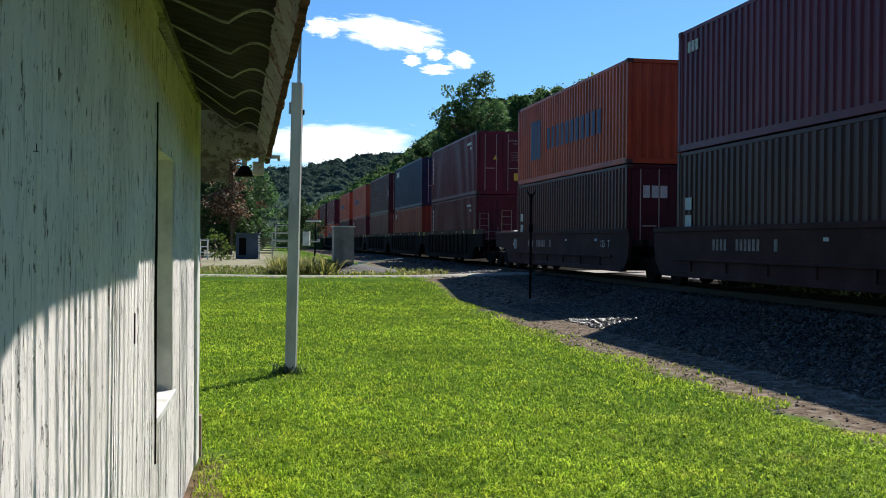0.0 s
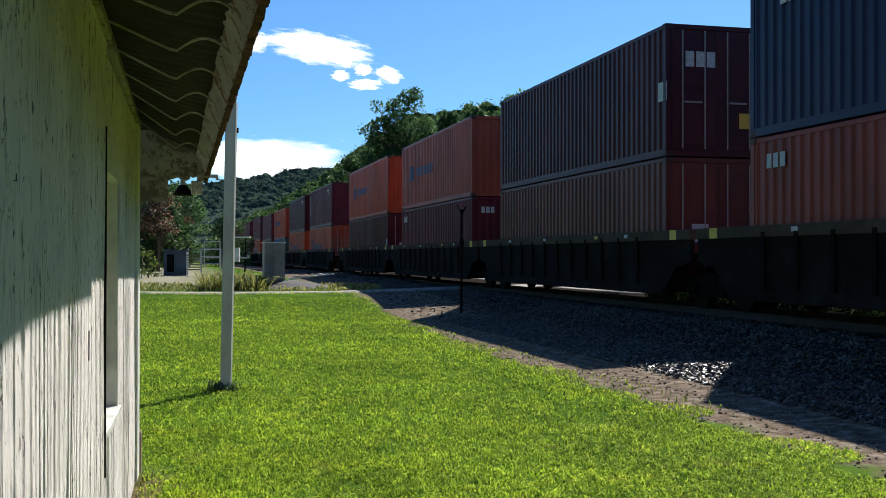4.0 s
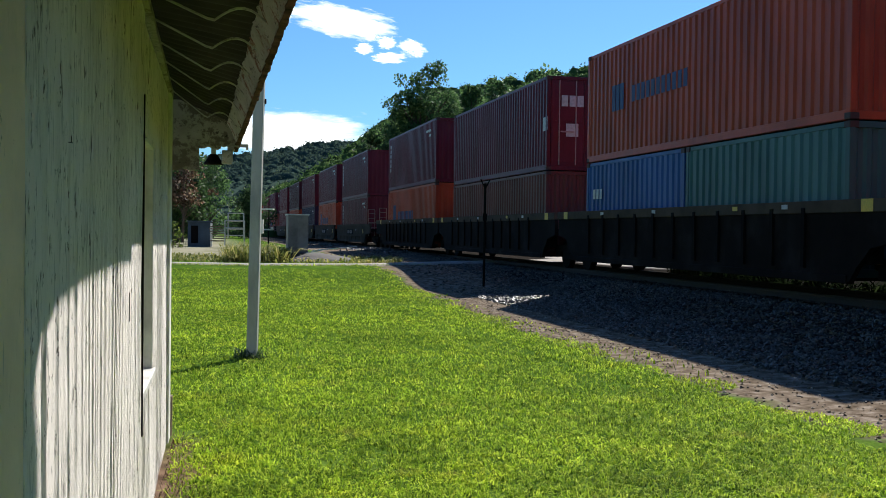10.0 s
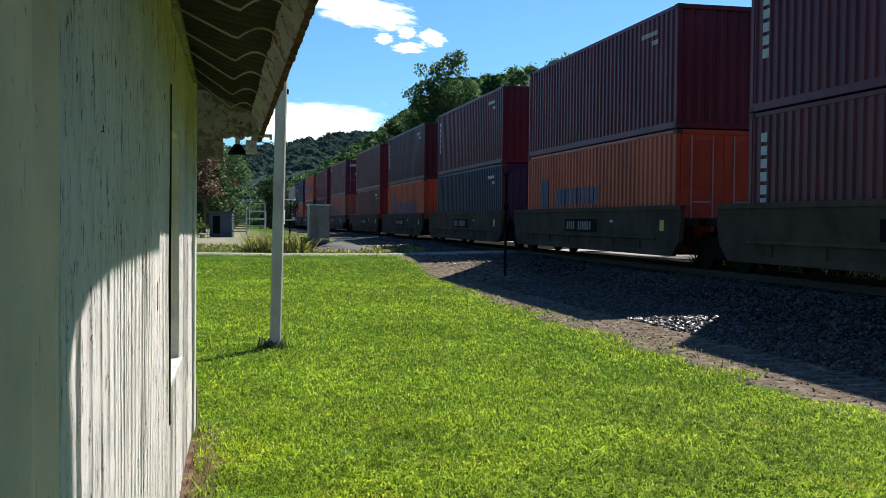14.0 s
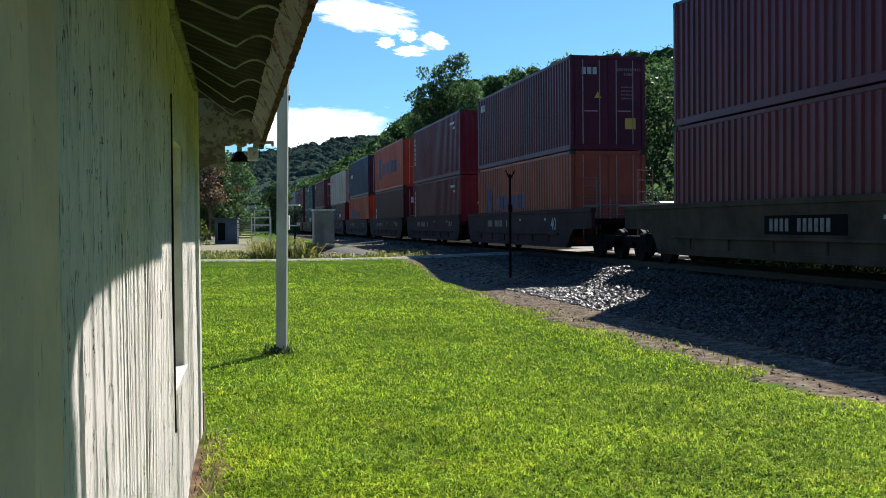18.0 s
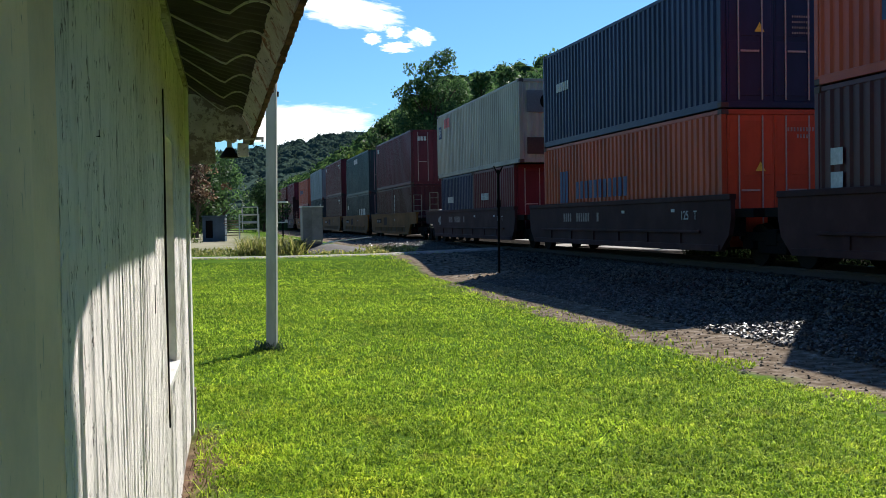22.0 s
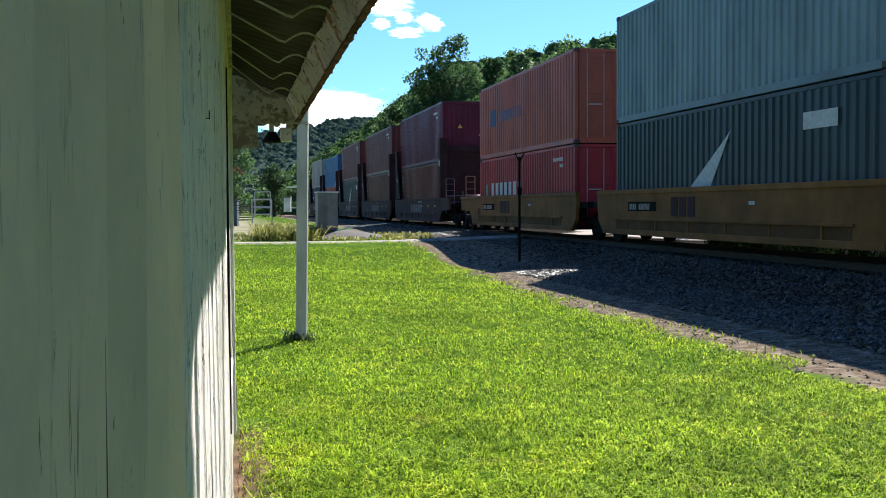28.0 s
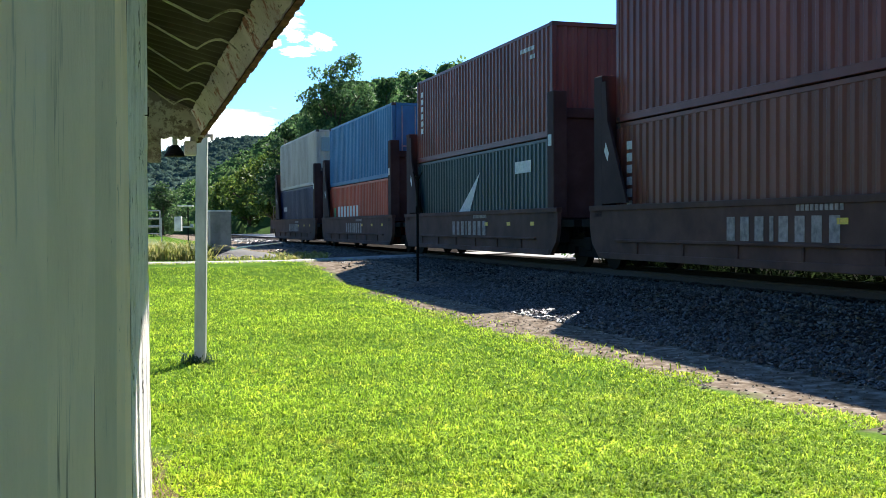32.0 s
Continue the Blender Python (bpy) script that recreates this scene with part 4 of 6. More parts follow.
        part("waist_band", boxes("waist_band", [(X - 0.003, X, 0.6, C40 - 0.6, 0.30, 0.70)], WPAINT["ydirt"]), u, "dirty lower band")
    elif style == "bulk":
        letters(u, M_MARKF, X, 7.4, 0.74, 0.42, row(3, 0.6, 0.42) + [0.25, -0.35] + row(4, 0.6, 0.42), name="marking")
        letters(u, M_MARKF, X, 5.4, 1.24, 0.14, row(10, 0.6, 0.25), name="car_number")
        for yy in (0.9, 2.6, 4.4):
            letters(u, M_MARKY, X, yy, 1.02, 0.10, [2.6], name="reflector")
    if first or last:
        yb, sg = (-1.75, -1) if first else (C40 + 1.75, 1)
        a = cached("ladder", lambda: tubes("ladder", [((0, 0, 0.7), (0, 0, 2.35), 0.018, 0.018), ((0.4, 0, 0.7), (0.4, 0, 2.35), 0.018, 0.018)] + [((0, 0, z), (0.4, 0, z), 0.014, 0.014) for z in (0.9, 1.2, 1.5, 1.8, 2.1, 2.35)], M_GRAB, 6))
        for x in (-1.42, 1.0):
            part("ladder", a, u, m=Matrix.Translation((x, yb, 0)))
        hr = cached("handrail", lambda: tubes("handrail", [((-1.4, 0, 1.55), (1.4, 0, 1.55), 0.016, 0.016), ((-1.4, 0, 1.25), (1.4, 0, 1.25), 0.016, 0.016), ((-0.6, 0, 1.0), (-0.6, 0, 1.75), 0.016, 0.016), ((0.6, 0, 1.0), (0.6, 0, 1.75), 0.016, 0.016)], M_GRAB, 6))
        part("handrail", hr, u, m=Matrix.Translation((0, yb, 0)))
        wheel_v = cached("brakewheel", lambda: tubes("brake_wheel", [((0.25 * math.cos(k * 0.785), 0, 0.25 * math.sin(k * 0.785)), (0.25 * math.cos((k + 1) * 0.785), 0, 0.25 * math.sin((k + 1) * 0.785)), 0.018, 0.018) for k in range(8)] + [((-0.25, 0, 0), (0.25, 0, 0), 0.012, 0.012), ((0, 0, -0.25), (0, 0, 0.25), 0.012, 0.012)], M_GRAB, 6))
        part("brake_wheel", wheel_v, u, m=Matrix.Translation((0.7, yb - 0.02 * sg, 1.75)))
        tank = cached("reservoir", lambda: tubes("air_reservoir", [((-1.05, 0, 0), (-0.2, 0, 0), 0.17, 0.17), ((-1.11, 0, 0), (-1.05, 0, 0), 0.12, 0.17), ((-0.2, 0, 0), (-0.14, 0, 0), 0.17, 0.12)], M_CAB, 14))
        if last:
            part("air_reservoir", tank, u, "pale rounded air tank", Matrix.Translation((0, yb - 0.45, 1.38)))
        ex = cached("endext", lambda: boxes("end_deck", [(-1.34, 1.34, 0.0, 1.7, 0.99, 1.14), (-0.3, 0.3, -1.0, 0.2, 0.62, 0.92), (-0.22, 0.22, -1.25, -0.7, 0.66, 0.98)], M_DARK, 0.01))
        if first:
            part("end_deck", ex, u, m=Matrix.Translation((0, -2.35, 0)))
        else:
            part("end_deck", ex, u, m=Matrix.Translation((0, C40 + 2.35, 0)) @ Matrix.Rotation(math.pi, 4, "Z"))
    return u


def truck():
    """A two-axle railway truck; origin at rail height at its centre."""
    t = thing("railway_truck", Matrix.Identity(4), "black cast-steel railway truck with two wheelsets", "railway truck", "trucks under the train")
    sf = cached("sideframe", lambda: boxes("side_frame", [(-0.09, 0.09, -1.25, 1.25, 0.50, 0.68), (-0.09, 0.09, -0.55, 0.55, 0.26, 0.5), (-0.1, 0.1, -1.15, -0.75, 0.34, 0.56), (-0.1, 0.1, 0.75, 1.15, 0.34, 0.56)], M_DARK, 0.02))
    for x in (-0.99, 0.99):
        part("side_frame", sf, t, m=Matrix.Translation((x, 0, 0)))
    part("bolster", cached("bolster", lambda: boxes("bolster", [(-1.1, 1.1, -0.22, 0.22, 0.42, 0.74)], M_DARK, 0.02)), t)
    whl = cached("wheel", lambda: tubes("wheel", [((-0.07, 0, 0), (0.06, 0, 0), 0.42, 0.42), ((0.06, 0, 0), (0.085, 0, 0), 0.445, 0.445)], M_WHEEL, 20))
    axl = cached("axle", lambda: tubes("axle", [((-0.95, 0, 0), (0.95, 0, 0), 0.075, 0.075)], M_DARK, 10))
    for y in (-0.87, 0.87):
        a = part("axle", axl, t, m=Matrix.Translation((0, y, 0.42)))
        part("wheel", whl, a, m=Matrix.Translation((-0.77, 0, 0)))
        part("wheel", whl, a, m=Matrix.Translation((0.77, 0, 0)) @ Matrix.Rotation(math.pi, 4, "Z"))
    return t


HI, ST = 2.896, 2.591
T, E2 = ("tri", "code"), ("estrip", "eyel")
# each car: style, colour, then its units from the front: lower boxes and the upper box
TRAIN = [
    (0, "solid", "plum", [None, None, None,
        ([("dark", C40, HI, False, ("texv",))], ("purple", C40, HI, False, ("cai", "code"))),
        ([("tex", C40, HI, True, ("texv", "etex", "ebars"))], ("orange", C40, HI, False, ("hlb",)))]),
    (1, "rib", "black", [
        ([("maroon", C40, HI, False, T)], ("maroon", C40, HI, True, T + ("ecode", "ebars", "etri", "eyel"))),
        ([("red", C40, HI, False, ("cai",))], ("navy", C40, HI, True, ("seaco",))),
        ([("brown", C40, HI, True, ("ewhite",))], ("tex", C40, HI, True, ("sticker", "etex", "eyel"))),
        ([("maroon", C40, HI, False, ("cai", "ecai"))], ("dorange", C40, HI, False, ("hl",))),
        ([("tex", C40, HI, True, ("sticker", "ewhite"))], ("orange", C40, HI, False, ("hl",)))]),
    (2, "rib", "black", [
        ([("orange", C40, HI, True, ("hln", "ecode"))], ("maroon", C40, HI, False, T + ("estrip",))),
        ([("orange", C40, HI, True, ("hln", "ecode"))], ("tex", C40, HI, False, ("code",) + E2)),
        ([("teal", C20, ST, False, ()), ("blue", C20, ST, False, ("p",))], ("orange", C40, HI, False, ("hl",))),
        ([("brown", C40, ST, False, ())], ("maroon", C40, HI, True, ("sticker", "etex", "ewhite"))),
        ([("orange", C40, HI, False, ("hln",))], ("maroon", C40, HI, False, T + ("estrip",)))]),
    (3, "solid", "grey", [
        ([("maroon", C40, HI, False, T + ("estrip",))], ("maroon", C40, HI, False, T + E2)),
        ([("orange", C40, HI, True, ("hln",))], ("maroon", C40, HI, False, ("code",))),
        ([("navy", C40, HI, False, ("code",))], ("maroon", C40, HI, False, T)),
        ([("orange", C40, HI, False, ("hlb",))], ("tex", C40, HI, False, T)),
        ([("maroon", C40, HI, False, ("code",))], ("maroon", C40, HI, False, ("etri",)))]),
    (4, "solid", "plum", [
        ([("dorange", C40, HI, True, ("hln",))], ("purple", C40, HI, True, ("cai", "ecai", "ecode", "ebars", "eyel", "etri"))),
        ([("maroon", C40, HI, False, T + ("etri",))], ("maroon", C40, HI, False, T)),
        ([("tex", C40, HI, True, ("texv", "etex", "ebars"))], ("orange", C40, HI, True, ("hlb", "etri"))),
        ([("orange", C40, HI, True, ("hln", "ecode", "etri"))], ("navy", C40, HI, True, ("word", "ecode", "ebars", "etri"))),
        ([("maroon", C20, ST, True, ("word", "ecode")), ("navy", C20, ST, False, ("word",))], ("white", C45, HI, False, ("kl", "ecool")))]),
    (5, "solid", "yellow", [
        ([("tex", C20, ST, False, ("tri",)), ("tex", C20, ST, False, ())], ("maroon", C40, HI, True, ("cai", "ecai", "ecode", "ebars"))),
        ([("dgreen", C20, ST, True, ("mol", "ewhite")), ("dgreen", C20, ST, False, ("p",))], ("green", C40, HI, True, ("cap", "ecode"))),
        ([("tex", C40, HI, True, ("code", "ecode", "ewhite"))], ("maroon", C40, HI, False, ("cai", "code", "eyel"))),
        ([("dgreen", C40, HI, True, ("logi", "ecode"))], ("slate", C40, HI, True, ("ewhite",))),
        ([("hred", C40, ST, True, ("hyun", "code"))], ("dorange", C40, HI, True, ("hl",)))]),
    (6, "bulk", "steel", [
        ([("brown", C40, HI, False, ("tri",))], ("purple", C40, HI, False, ("code", "etri", "estrip"))),
        ([("umber", C40, HI, False, ("tri",))], ("brown", C40, HI, False, ("code",))),
        ([("dgreen", C40, HI, False, ("logi",))], ("brown", C40, HI, False, T)),
        ([("hyorange", C40, ST, False, ("hyun",))], ("mblue", C40, HI, True, ("ewhite",))),
        ([("navy", C40, HI, False, ("word",))], ("white", C40, HI, False, ("ecool",)))]),
]
WORDS = {"maroon": "dark maroon", "brown": "faded brown", "purple": "purple-maroon", "orange": "bright orange", "dorange": "faded orange", "navy": "navy blue", "red": "rust red",
         "tex": "very dark maroon", "blue": "deep blue", "teal": "grey-green", "slate": "blue-grey", "green": "dark slate-teal", "white": "dirty off-white", "dark": "blackish", "hred": "crimson",
         "umber": "faded russet", "dgreen": "dark teal", "mblue": "bright blue", "hyorange": "brick orange"}
MOVING = []  # (thing, metres along the line at 13 s, sideways, height)


def name_box(c, level, L, doors):
    size = {C40: "forty-foot", C20: "twenty-foot", C45: "forty-five-foot"}[L]
    return f"{WORDS[c]} ribbed steel {size} container {level}" + (", doors forward" if doors else "")


for car, style, colour, units in TRAIN:
    s_car = 5.6 + CARP * (car - 3)
    for k, unit in enumerate(units):
        if unit is None:
            continue
        s = s_car + PITCH * k
        lower, upper = unit
        MOVING.append((well_unit(style, colour, k == 0, k == 4), s, RAIL_Z))
        MOVING.append((truck(), s - (2.2 if k == 0 else (PITCH - C40) / 2), RAIL_Z))
        if k == 4:
            MOVING.append((truck(), s + C40 + 2.2, RAIL_Z))
        y, h = 0.0, 0.0
        for c, L, H, doors, marks in lower:
            MOVING.append((container(name_box(c, "in a well", L, doors), c, L, H, doors, marks), s + y, RAIL_Z + 0.36))
            y += L + 0.076
            h = H
        c, L, H, doors, marks = upper
        MOVING.append((container(name_box(c, "stacked on another", L, doors), c, L, H, doors, marks), s + (C40 - L) / 2, RAIL_Z + 0.36 + h + 0.03))

# ---- the shed: wall beside the camera, corrugated eave ----
W0 = WN * -0.39
WALL = Matrix.Translation(W0) @ Matrix.Rotation(WA, 4, "Z")   # local x out of the wall, y along it


def bow(y):
    """The old wall bulges a little along its length."""
    return float(np.interp(y, (-2.2, 0.0, 0.65, 1.8, 2.4, 3.0, 5.0, 8.2), (-0.17, -0.10, -0.07, -0.024, -0.010, 0.028, 0.026, 0.0)))


def siding(y0, y1, z0, z1, rib=0.10, depth=0.0060, rough=1.0):
    """Vertical-ribbed siding, face at x = 0."""
    V, F = [], []
    u, prof = y0, []
    r0 = random.Random(int(y0 * 100) + 7)
    while u < y1 and rough < 0.5:       # broad soft waves
        prof.append((u, -0.5 * depth * (1.0 - math.cos((u - 1.512) / rib * 6.28319))))
        u += rib / 14
    while u < y1:
        w = rib * r0.uniform(0.45, 1.35)
        g = depth * r0.uniform(0.25, 1.5)
        for a, d in ((0, 0), (0.58, 0), (0.70, -0.55 * g), (0.78, -g), (0.86, -g), (0.95, -0.4 * g)):
            if u + a * w < y1:
                prof.append((u + a * w, d + 0.0025 * noise.noise(Vector((u * 3, a, 1)))))
        u += w
    prof.append((y1, 0.0))
    nz = max(8, int((z1 - z0) / 0.045))
    zs = [z0 + (z1 - z0) * i / nz for i in range(nz + 1)]
    for y, d in prof:
        for z in zs:
            V.append((d * (1.0 + rough * 0.9 * noise.noise(Vector((y * 5, z * 3.1, 6)))) + bow(y) + 0.006 * noise.noise(Vector((0, y * 0.9, z * 1.1))) + rough * 0.0016 * noise.noise(Vector((y * 23, z * 17, 4))), y + rough * 0.004 * noise.noise(Vector((y * 9, z * 11, 8))), z))
    n = len(zs)
    F = [(i * n + j, i * n + n + j, i * n + n + j + 1, i * n + j + 1) for i in range(len(prof) - 1) for j in range(n - 1)]
    return V, F


shed = thing("wall_shed", WALL, "old white-painted shed wall of ribbed vertical siding, flaking", "wall", kind="structure")
HW = 2.60
part("siding", mesh_of("siding", *siding(-2.2, 2.4, 0.0, 2.74, 0.30, 0.026, 0.1), M_WALLN, True), shed, "smoother near siding, paint warmed against green light")
for name, y0, y1, z0, z1 in (("siding", 2.4, 5.40, 0.0, 2.74), ("siding", 5.40, 6.30, 0.0, 0.80), ("siding", 5.40, 6.30, 2.06, HW), ("siding", 6.30, 8.16, 0.0, HW)):
    part(name, mesh_of(name, *siding(y0, y1, z0, z1), M_WALL), shed)
part("wall_core", boxes("wall_core", [(-0.36, -0.20, -2.2, 5.40, 0, HW), (-0.16, -0.02, 6.30, 8.16, 0, HW), (-0.16, -0.02, 5.40, 6.30, 0, 0.80), (-0.16, -0.02, 5.40, 6.30, 2.06, HW)], M_TRIM), shed)
part("end_wall", boxes("end_wall", [(-5.0, -0.002, 8.16, 8.30, 0, HW), (-5.0, -0.2, -2.35, -2.2, 0, HW), (-5.1, -5.0, -2.35, 8.30, 0, HW)], M_WALL), shed)
part("corner_board", boxes("corner_board", [(-0.01, 0.022, 8.06, 8.325, 0.02, HW)], M_TRIM, 0.006), shed)
part("seam", boxes("seam", [(0.0, 0.031, 5.31, 5.33, 0.60, 1.55), (0.0, 0.0312, 5.318, 5.332, 1.55, 2.25), (0.0, 0.0285, 4.55, 4.575, 1.22, 1.34)], M_DARK), shed, "black open seam beside the window")
seam_x = bow(1.512) - 0.0005
part("seam", boxes("seam", [(-0.06, seam_x, 1.512, 1.5130, 0.5, 2.3), (-0.06, seam_x, 1.5135, 1.5142, 1.45, 1.62)], M_TIMBER), shed, "thin dark crack between two boards")
part("batten", boxes("batten", [(-0.11, -0.085, 0.26, 0.29, 0.02, HW)], M_WALL, 0.004), shed)
win = thing("window_1", WALL, "recessed boarded window opening with a pale painted sill", "window", kind="structure")
part("window_jamb", boxes("window_jamb", [(-0.16, 0.012, 6.285, 6.33, 0.80, 2.06)], M_TRIM, 0.004), win)
part("window_jamb", boxes("window_jamb", [(-0.16, 0.012, 5.37, 5.412, 0.80, 2.06)], M_TRIM, 0.004), win)
part("window_sill", boxes("window_sill", [(-0.16, 0.03, 5.36, 6.34, 0.765, 0.805)], M_TRIM, 0.006), win)
part("window_head", boxes("window_head", [(-0.16, 0.014, 5.36, 6.34, 2.05, 2.10)], M_TRIM, 0.004), win)
part("pane", boxes("pane", [(-0.15, -0.135, 5.41, 6.29, 0.805, 2.05)], M_CAB), win, "white board in the opening")
hook = thing("wall_hook", WALL @ Matrix.Translation((0.02, 2.82, 1.82)) @ Matrix.Scale(0.6, 4), "small bent dark iron hook screwed into the wall", "hook")
part("shank", tubes("shank", [((0, 0, 0), (0.012, 0, 0), 0.002, 0.002), ((0.012, 0, 0), (0.012, 0, 0.028), 0.002, 0.002), ((0.012, 0, 0), (0.012, 0.03, 0), 0.002, 0.002)], M_DARK, 6), hook)

# eave: nearly flat corrugated sheet, sagging and skewed, with curved rafter tails under it
def eave_x(y):
    return 0.822 - 0.0358 * y


def eave_z(y):
    return 2.895 - 0.0576 * y


def top_z(y):
    return 2.80 - 0.022 * y


roof = thing("roof_shed", WALL, "rusty corrugated sheet roof with a ragged painted eave", "roof", kind="structure")
ny, ya, yb = 720, -2.6, 9.15


def wave(y):
    return 0.011 * math.sin(y / 0.13 * 6.28319)


V = []
for i in range(ny + 1):
    y = ya + (yb - ya) * i / ny
    ex, ez, tz = eave_x(y), eave_z(y), top_z(y)
    for u in (-1.2, 0.0, 0.5, 1.0):
        x = ex * u + (0.01 * noise.noise(Vector((y * 4, 0, 0))) if u == 1 else 0)
        V.append((x, y, tz + (ez - tz) * u + wave(y) + 0.045 + (0.25 if u < 0 else 0)))
n = 4
F = [(i * n + j, i * n + n + j, i * n + n + j + 1, i * n + j + 1) for i in range(ny) for j in range(n - 1)]
sheet = part("sheet", mesh_of("sheet", V, F, M_SHEET, True), roof, "rusty corrugated sheet")
md = sheet.modifiers.new("thick", 'SOLIDIFY')
md.thickness = 0.012
V = []
for i in range(ny + 1):
    y = ya + (yb - ya) * i / ny
    for dx, dz in ((-0.062 - 0.03 * noise.noise(Vector((y * 3.1, 1, 1))), 0.012), (-0.014, -0.095), (0.012, -0.085), (0.014, 0.055), (-0.085, 0.055)):
        V.append((eave_x(y) + dx + 0.008 * noise.noise(Vector((y * 7, dz * 30, 0))) + 0.010 * noise.noise(Vector((y * 26, dz * 30, 3))), y, eave_z(y) + dz + 0.1 * wave(y) + 0.010 * noise.noise(Vector((y * 8, 5, dx))) + 0.012 * noise.noise(Vector((y * 30, 7, dx)))))
F = [(i * 5 + j, i * 5 + 5 + j, i * 5 + 5 + (j + 1) % 5, i * 5 + (j + 1) % 5) for i in range(ny) for j in range(5)]
part("eave_edge", mesh_of("eave_edge", V, F, M_SHEETEDGE), roof, "flaking pale paint and rust along the eave")
V = []
for i in range(ny + 1):
    y = ya + (yb - ya) * i / ny
    jag = 0.007 * noise.noise(Vector((y * 34, 2, 0))) + 0.010 * noise.noise(Vector((y * 9, 4, 0)))
    ww = 0.012 + 0.014 * noise.noise(Vector((y * 13, 6, 0)))
    for dx, dz in ((-0.005 - ww, -0.118), (0.016 + jag, -0.120 - 0.5 * jag), (0.022 + jag, -0.085), (0.017, -0.05)):
        V.append((eave_x(y) + dx, y, eave_z(y) + dz + 0.1 * wave(y)))
F = [(i * 4 + j, i * 4 + 4 + j, i * 4 + 4 + (j + 1) % 4, i * 4 + (j + 1) % 4) for i in range(ny) for j in range(4)]
part("rusted_lip", mesh_of("rusted_lip", V, F, M_RUST), roof, "jagged rusted lip of the eave")
V, F = [], []
for i in range(61):
    y = -2.3 + 10.6 * i / 60
    for x, dz in ((-0.02, -0.045), (0.028, -0.045), (0.028, 0.0), (-0.02, 0.0)):
        V.append((bow(y) + x, y, top_z(y) + dz + 0.02))
F = [(4 * i + j, 4 * i + 4 + j, 4 * i + 4 + (j + 1) % 4, 4 * i + (j + 1) % 4) for i in range(60) for j in range(4)]
part("wall_plate", mesh_of("wall_plate", V, F, M_PEEL), roof)
for k in range(17):
    y = -1.72 + k * 0.62
    V = []
    ex, ez, tz = eave_x(y) - 0.05, eave_z(y), top_z(y)
    for i in range(17):
        u = i / 16
        x = 0.03 + bow(y) + u * (ex - bow(y) - 0.03)
        z = tz + (ez - tz) * u + 0.03
        drop = 0.03 + 0.09 * u / 0.55 if u < 0.55 else 0.12 - 0.095 * math.sin((u - 0.55) / 0.45 * 2.5)
        yy = y - 0.10 * (1 - abs(u - 0.55) * 1.2)
        V += [(x, yy - 0.008, z - drop), (x, yy + 0.008, z - drop), (x, yy + 0.008, z - drop + 0.010), (x, yy - 0.008, z - drop + 0.010)]
    F = [(4 * i + a, 4 * i + 4 + a, 4 * i + 4 + (a + 1) % 4, 4 * i + (a + 1) % 4) for i in range(16) for a in range(4)] + [(0, 3, 2, 1), (64, 65, 66, 67)]
    part("sheet_lip", mesh_of("sheet_lip", V, F, M_ARC), roof, "pale curved lip of a roofing sheet")
for nm, x0, x1, z0, z1 in (("gable_board", -0.6, 0.21, 2.07, 2.62), ("gable_board", 0.20, 0.38, 2.245, 2.56), ("gable_board", 0.37, 0.52, 2.265, 2.50)):
    V = []
    for x in [x0 + (x1 - x0) * i / 14 for i in range(15)]:
        r = 0.018 * noise.noise(Vector((x * 16, z0, 0))) + 0.012 * noise.noise(Vector((x * 41, z0, 1)))
        V += [(x, 8.66 + 0.1 * x, z0 + r), (x, 8.70 + 0.1 * x, z0 + r), (x, 8.70 + 0.1 * x, z1), (x, 8.66 + 0.1 * x, z1)]
    F = [(4 * i + a, 4 * i + 4 + a, 4 * i + 4 + (a + 1) % 4, 4 * i + (a + 1) % 4) for i in range(14) for a in range(4)] + [(0, 3, 2, 1), (56, 57, 58, 59)]
    part(nm, mesh_of(nm, V, F, M_PEEL), roof, "peeling board closing the eave end")
# unseen sheet added above the view; its outline casts the wall's shadow edge
blocker = thing("shade_blocker", WALL, "unseen flat sheet added to shade the shed wall", "awning")
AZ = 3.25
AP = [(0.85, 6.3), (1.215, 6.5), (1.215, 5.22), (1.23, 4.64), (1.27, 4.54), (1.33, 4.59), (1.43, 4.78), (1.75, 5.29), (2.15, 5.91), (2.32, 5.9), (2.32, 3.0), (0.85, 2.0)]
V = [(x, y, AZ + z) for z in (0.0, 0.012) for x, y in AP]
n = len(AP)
part("cloth", mesh_of("cloth", V, [tuple(range(n)), tuple(reversed(range(n, 2 * n)))] + [(i, n + i, n + (i + 1) % n, (i + 1) % n) for i in range(n)], plain("dark_blocker_cloth", (0.10, 0.10, 0.09), 0.9)), blocker)
part("pole", tubes("pole", [((2.32, 3.0, AZ), (2.32, 5.9, AZ), 0.02, 0.02)], M_STEEL, 8), blocker)
part("pole", tubes("pole", [((2.32, 3.0, AZ), (0.80, 3.0, 2.70), 0.02, 0.02)], M_STEEL, 8), blocker)
part("arm", tubes("arm", [((0.55, 2.1, 2.83), (0.86, 2.1, AZ), 0.02, 0.02)], M_STEEL, 8), blocker)
part("arm", tubes("arm", [((0.40, 6.2, 2.68), (0.86, 6.2, AZ), 0.02, 0.02)], M_STEEL, 8), blocker)
lamp = thing("flood_lamp", WALL @ Matrix.Translation((0.32, 9.0, 2.30)), "dark flood lamp on a bracket under the end of the eave", "lamp")
part("bracket", boxes("bracket", [(-0.02, 0.02, -0.22, 0.02, 0.05, 0.09), (-0.02, 0.02, -0.02, 0.02, -0.10, 0.09), (-0.015, 0.20, -0.01, 0.01, 0.10, 0.115)], M_STEEL), lamp)
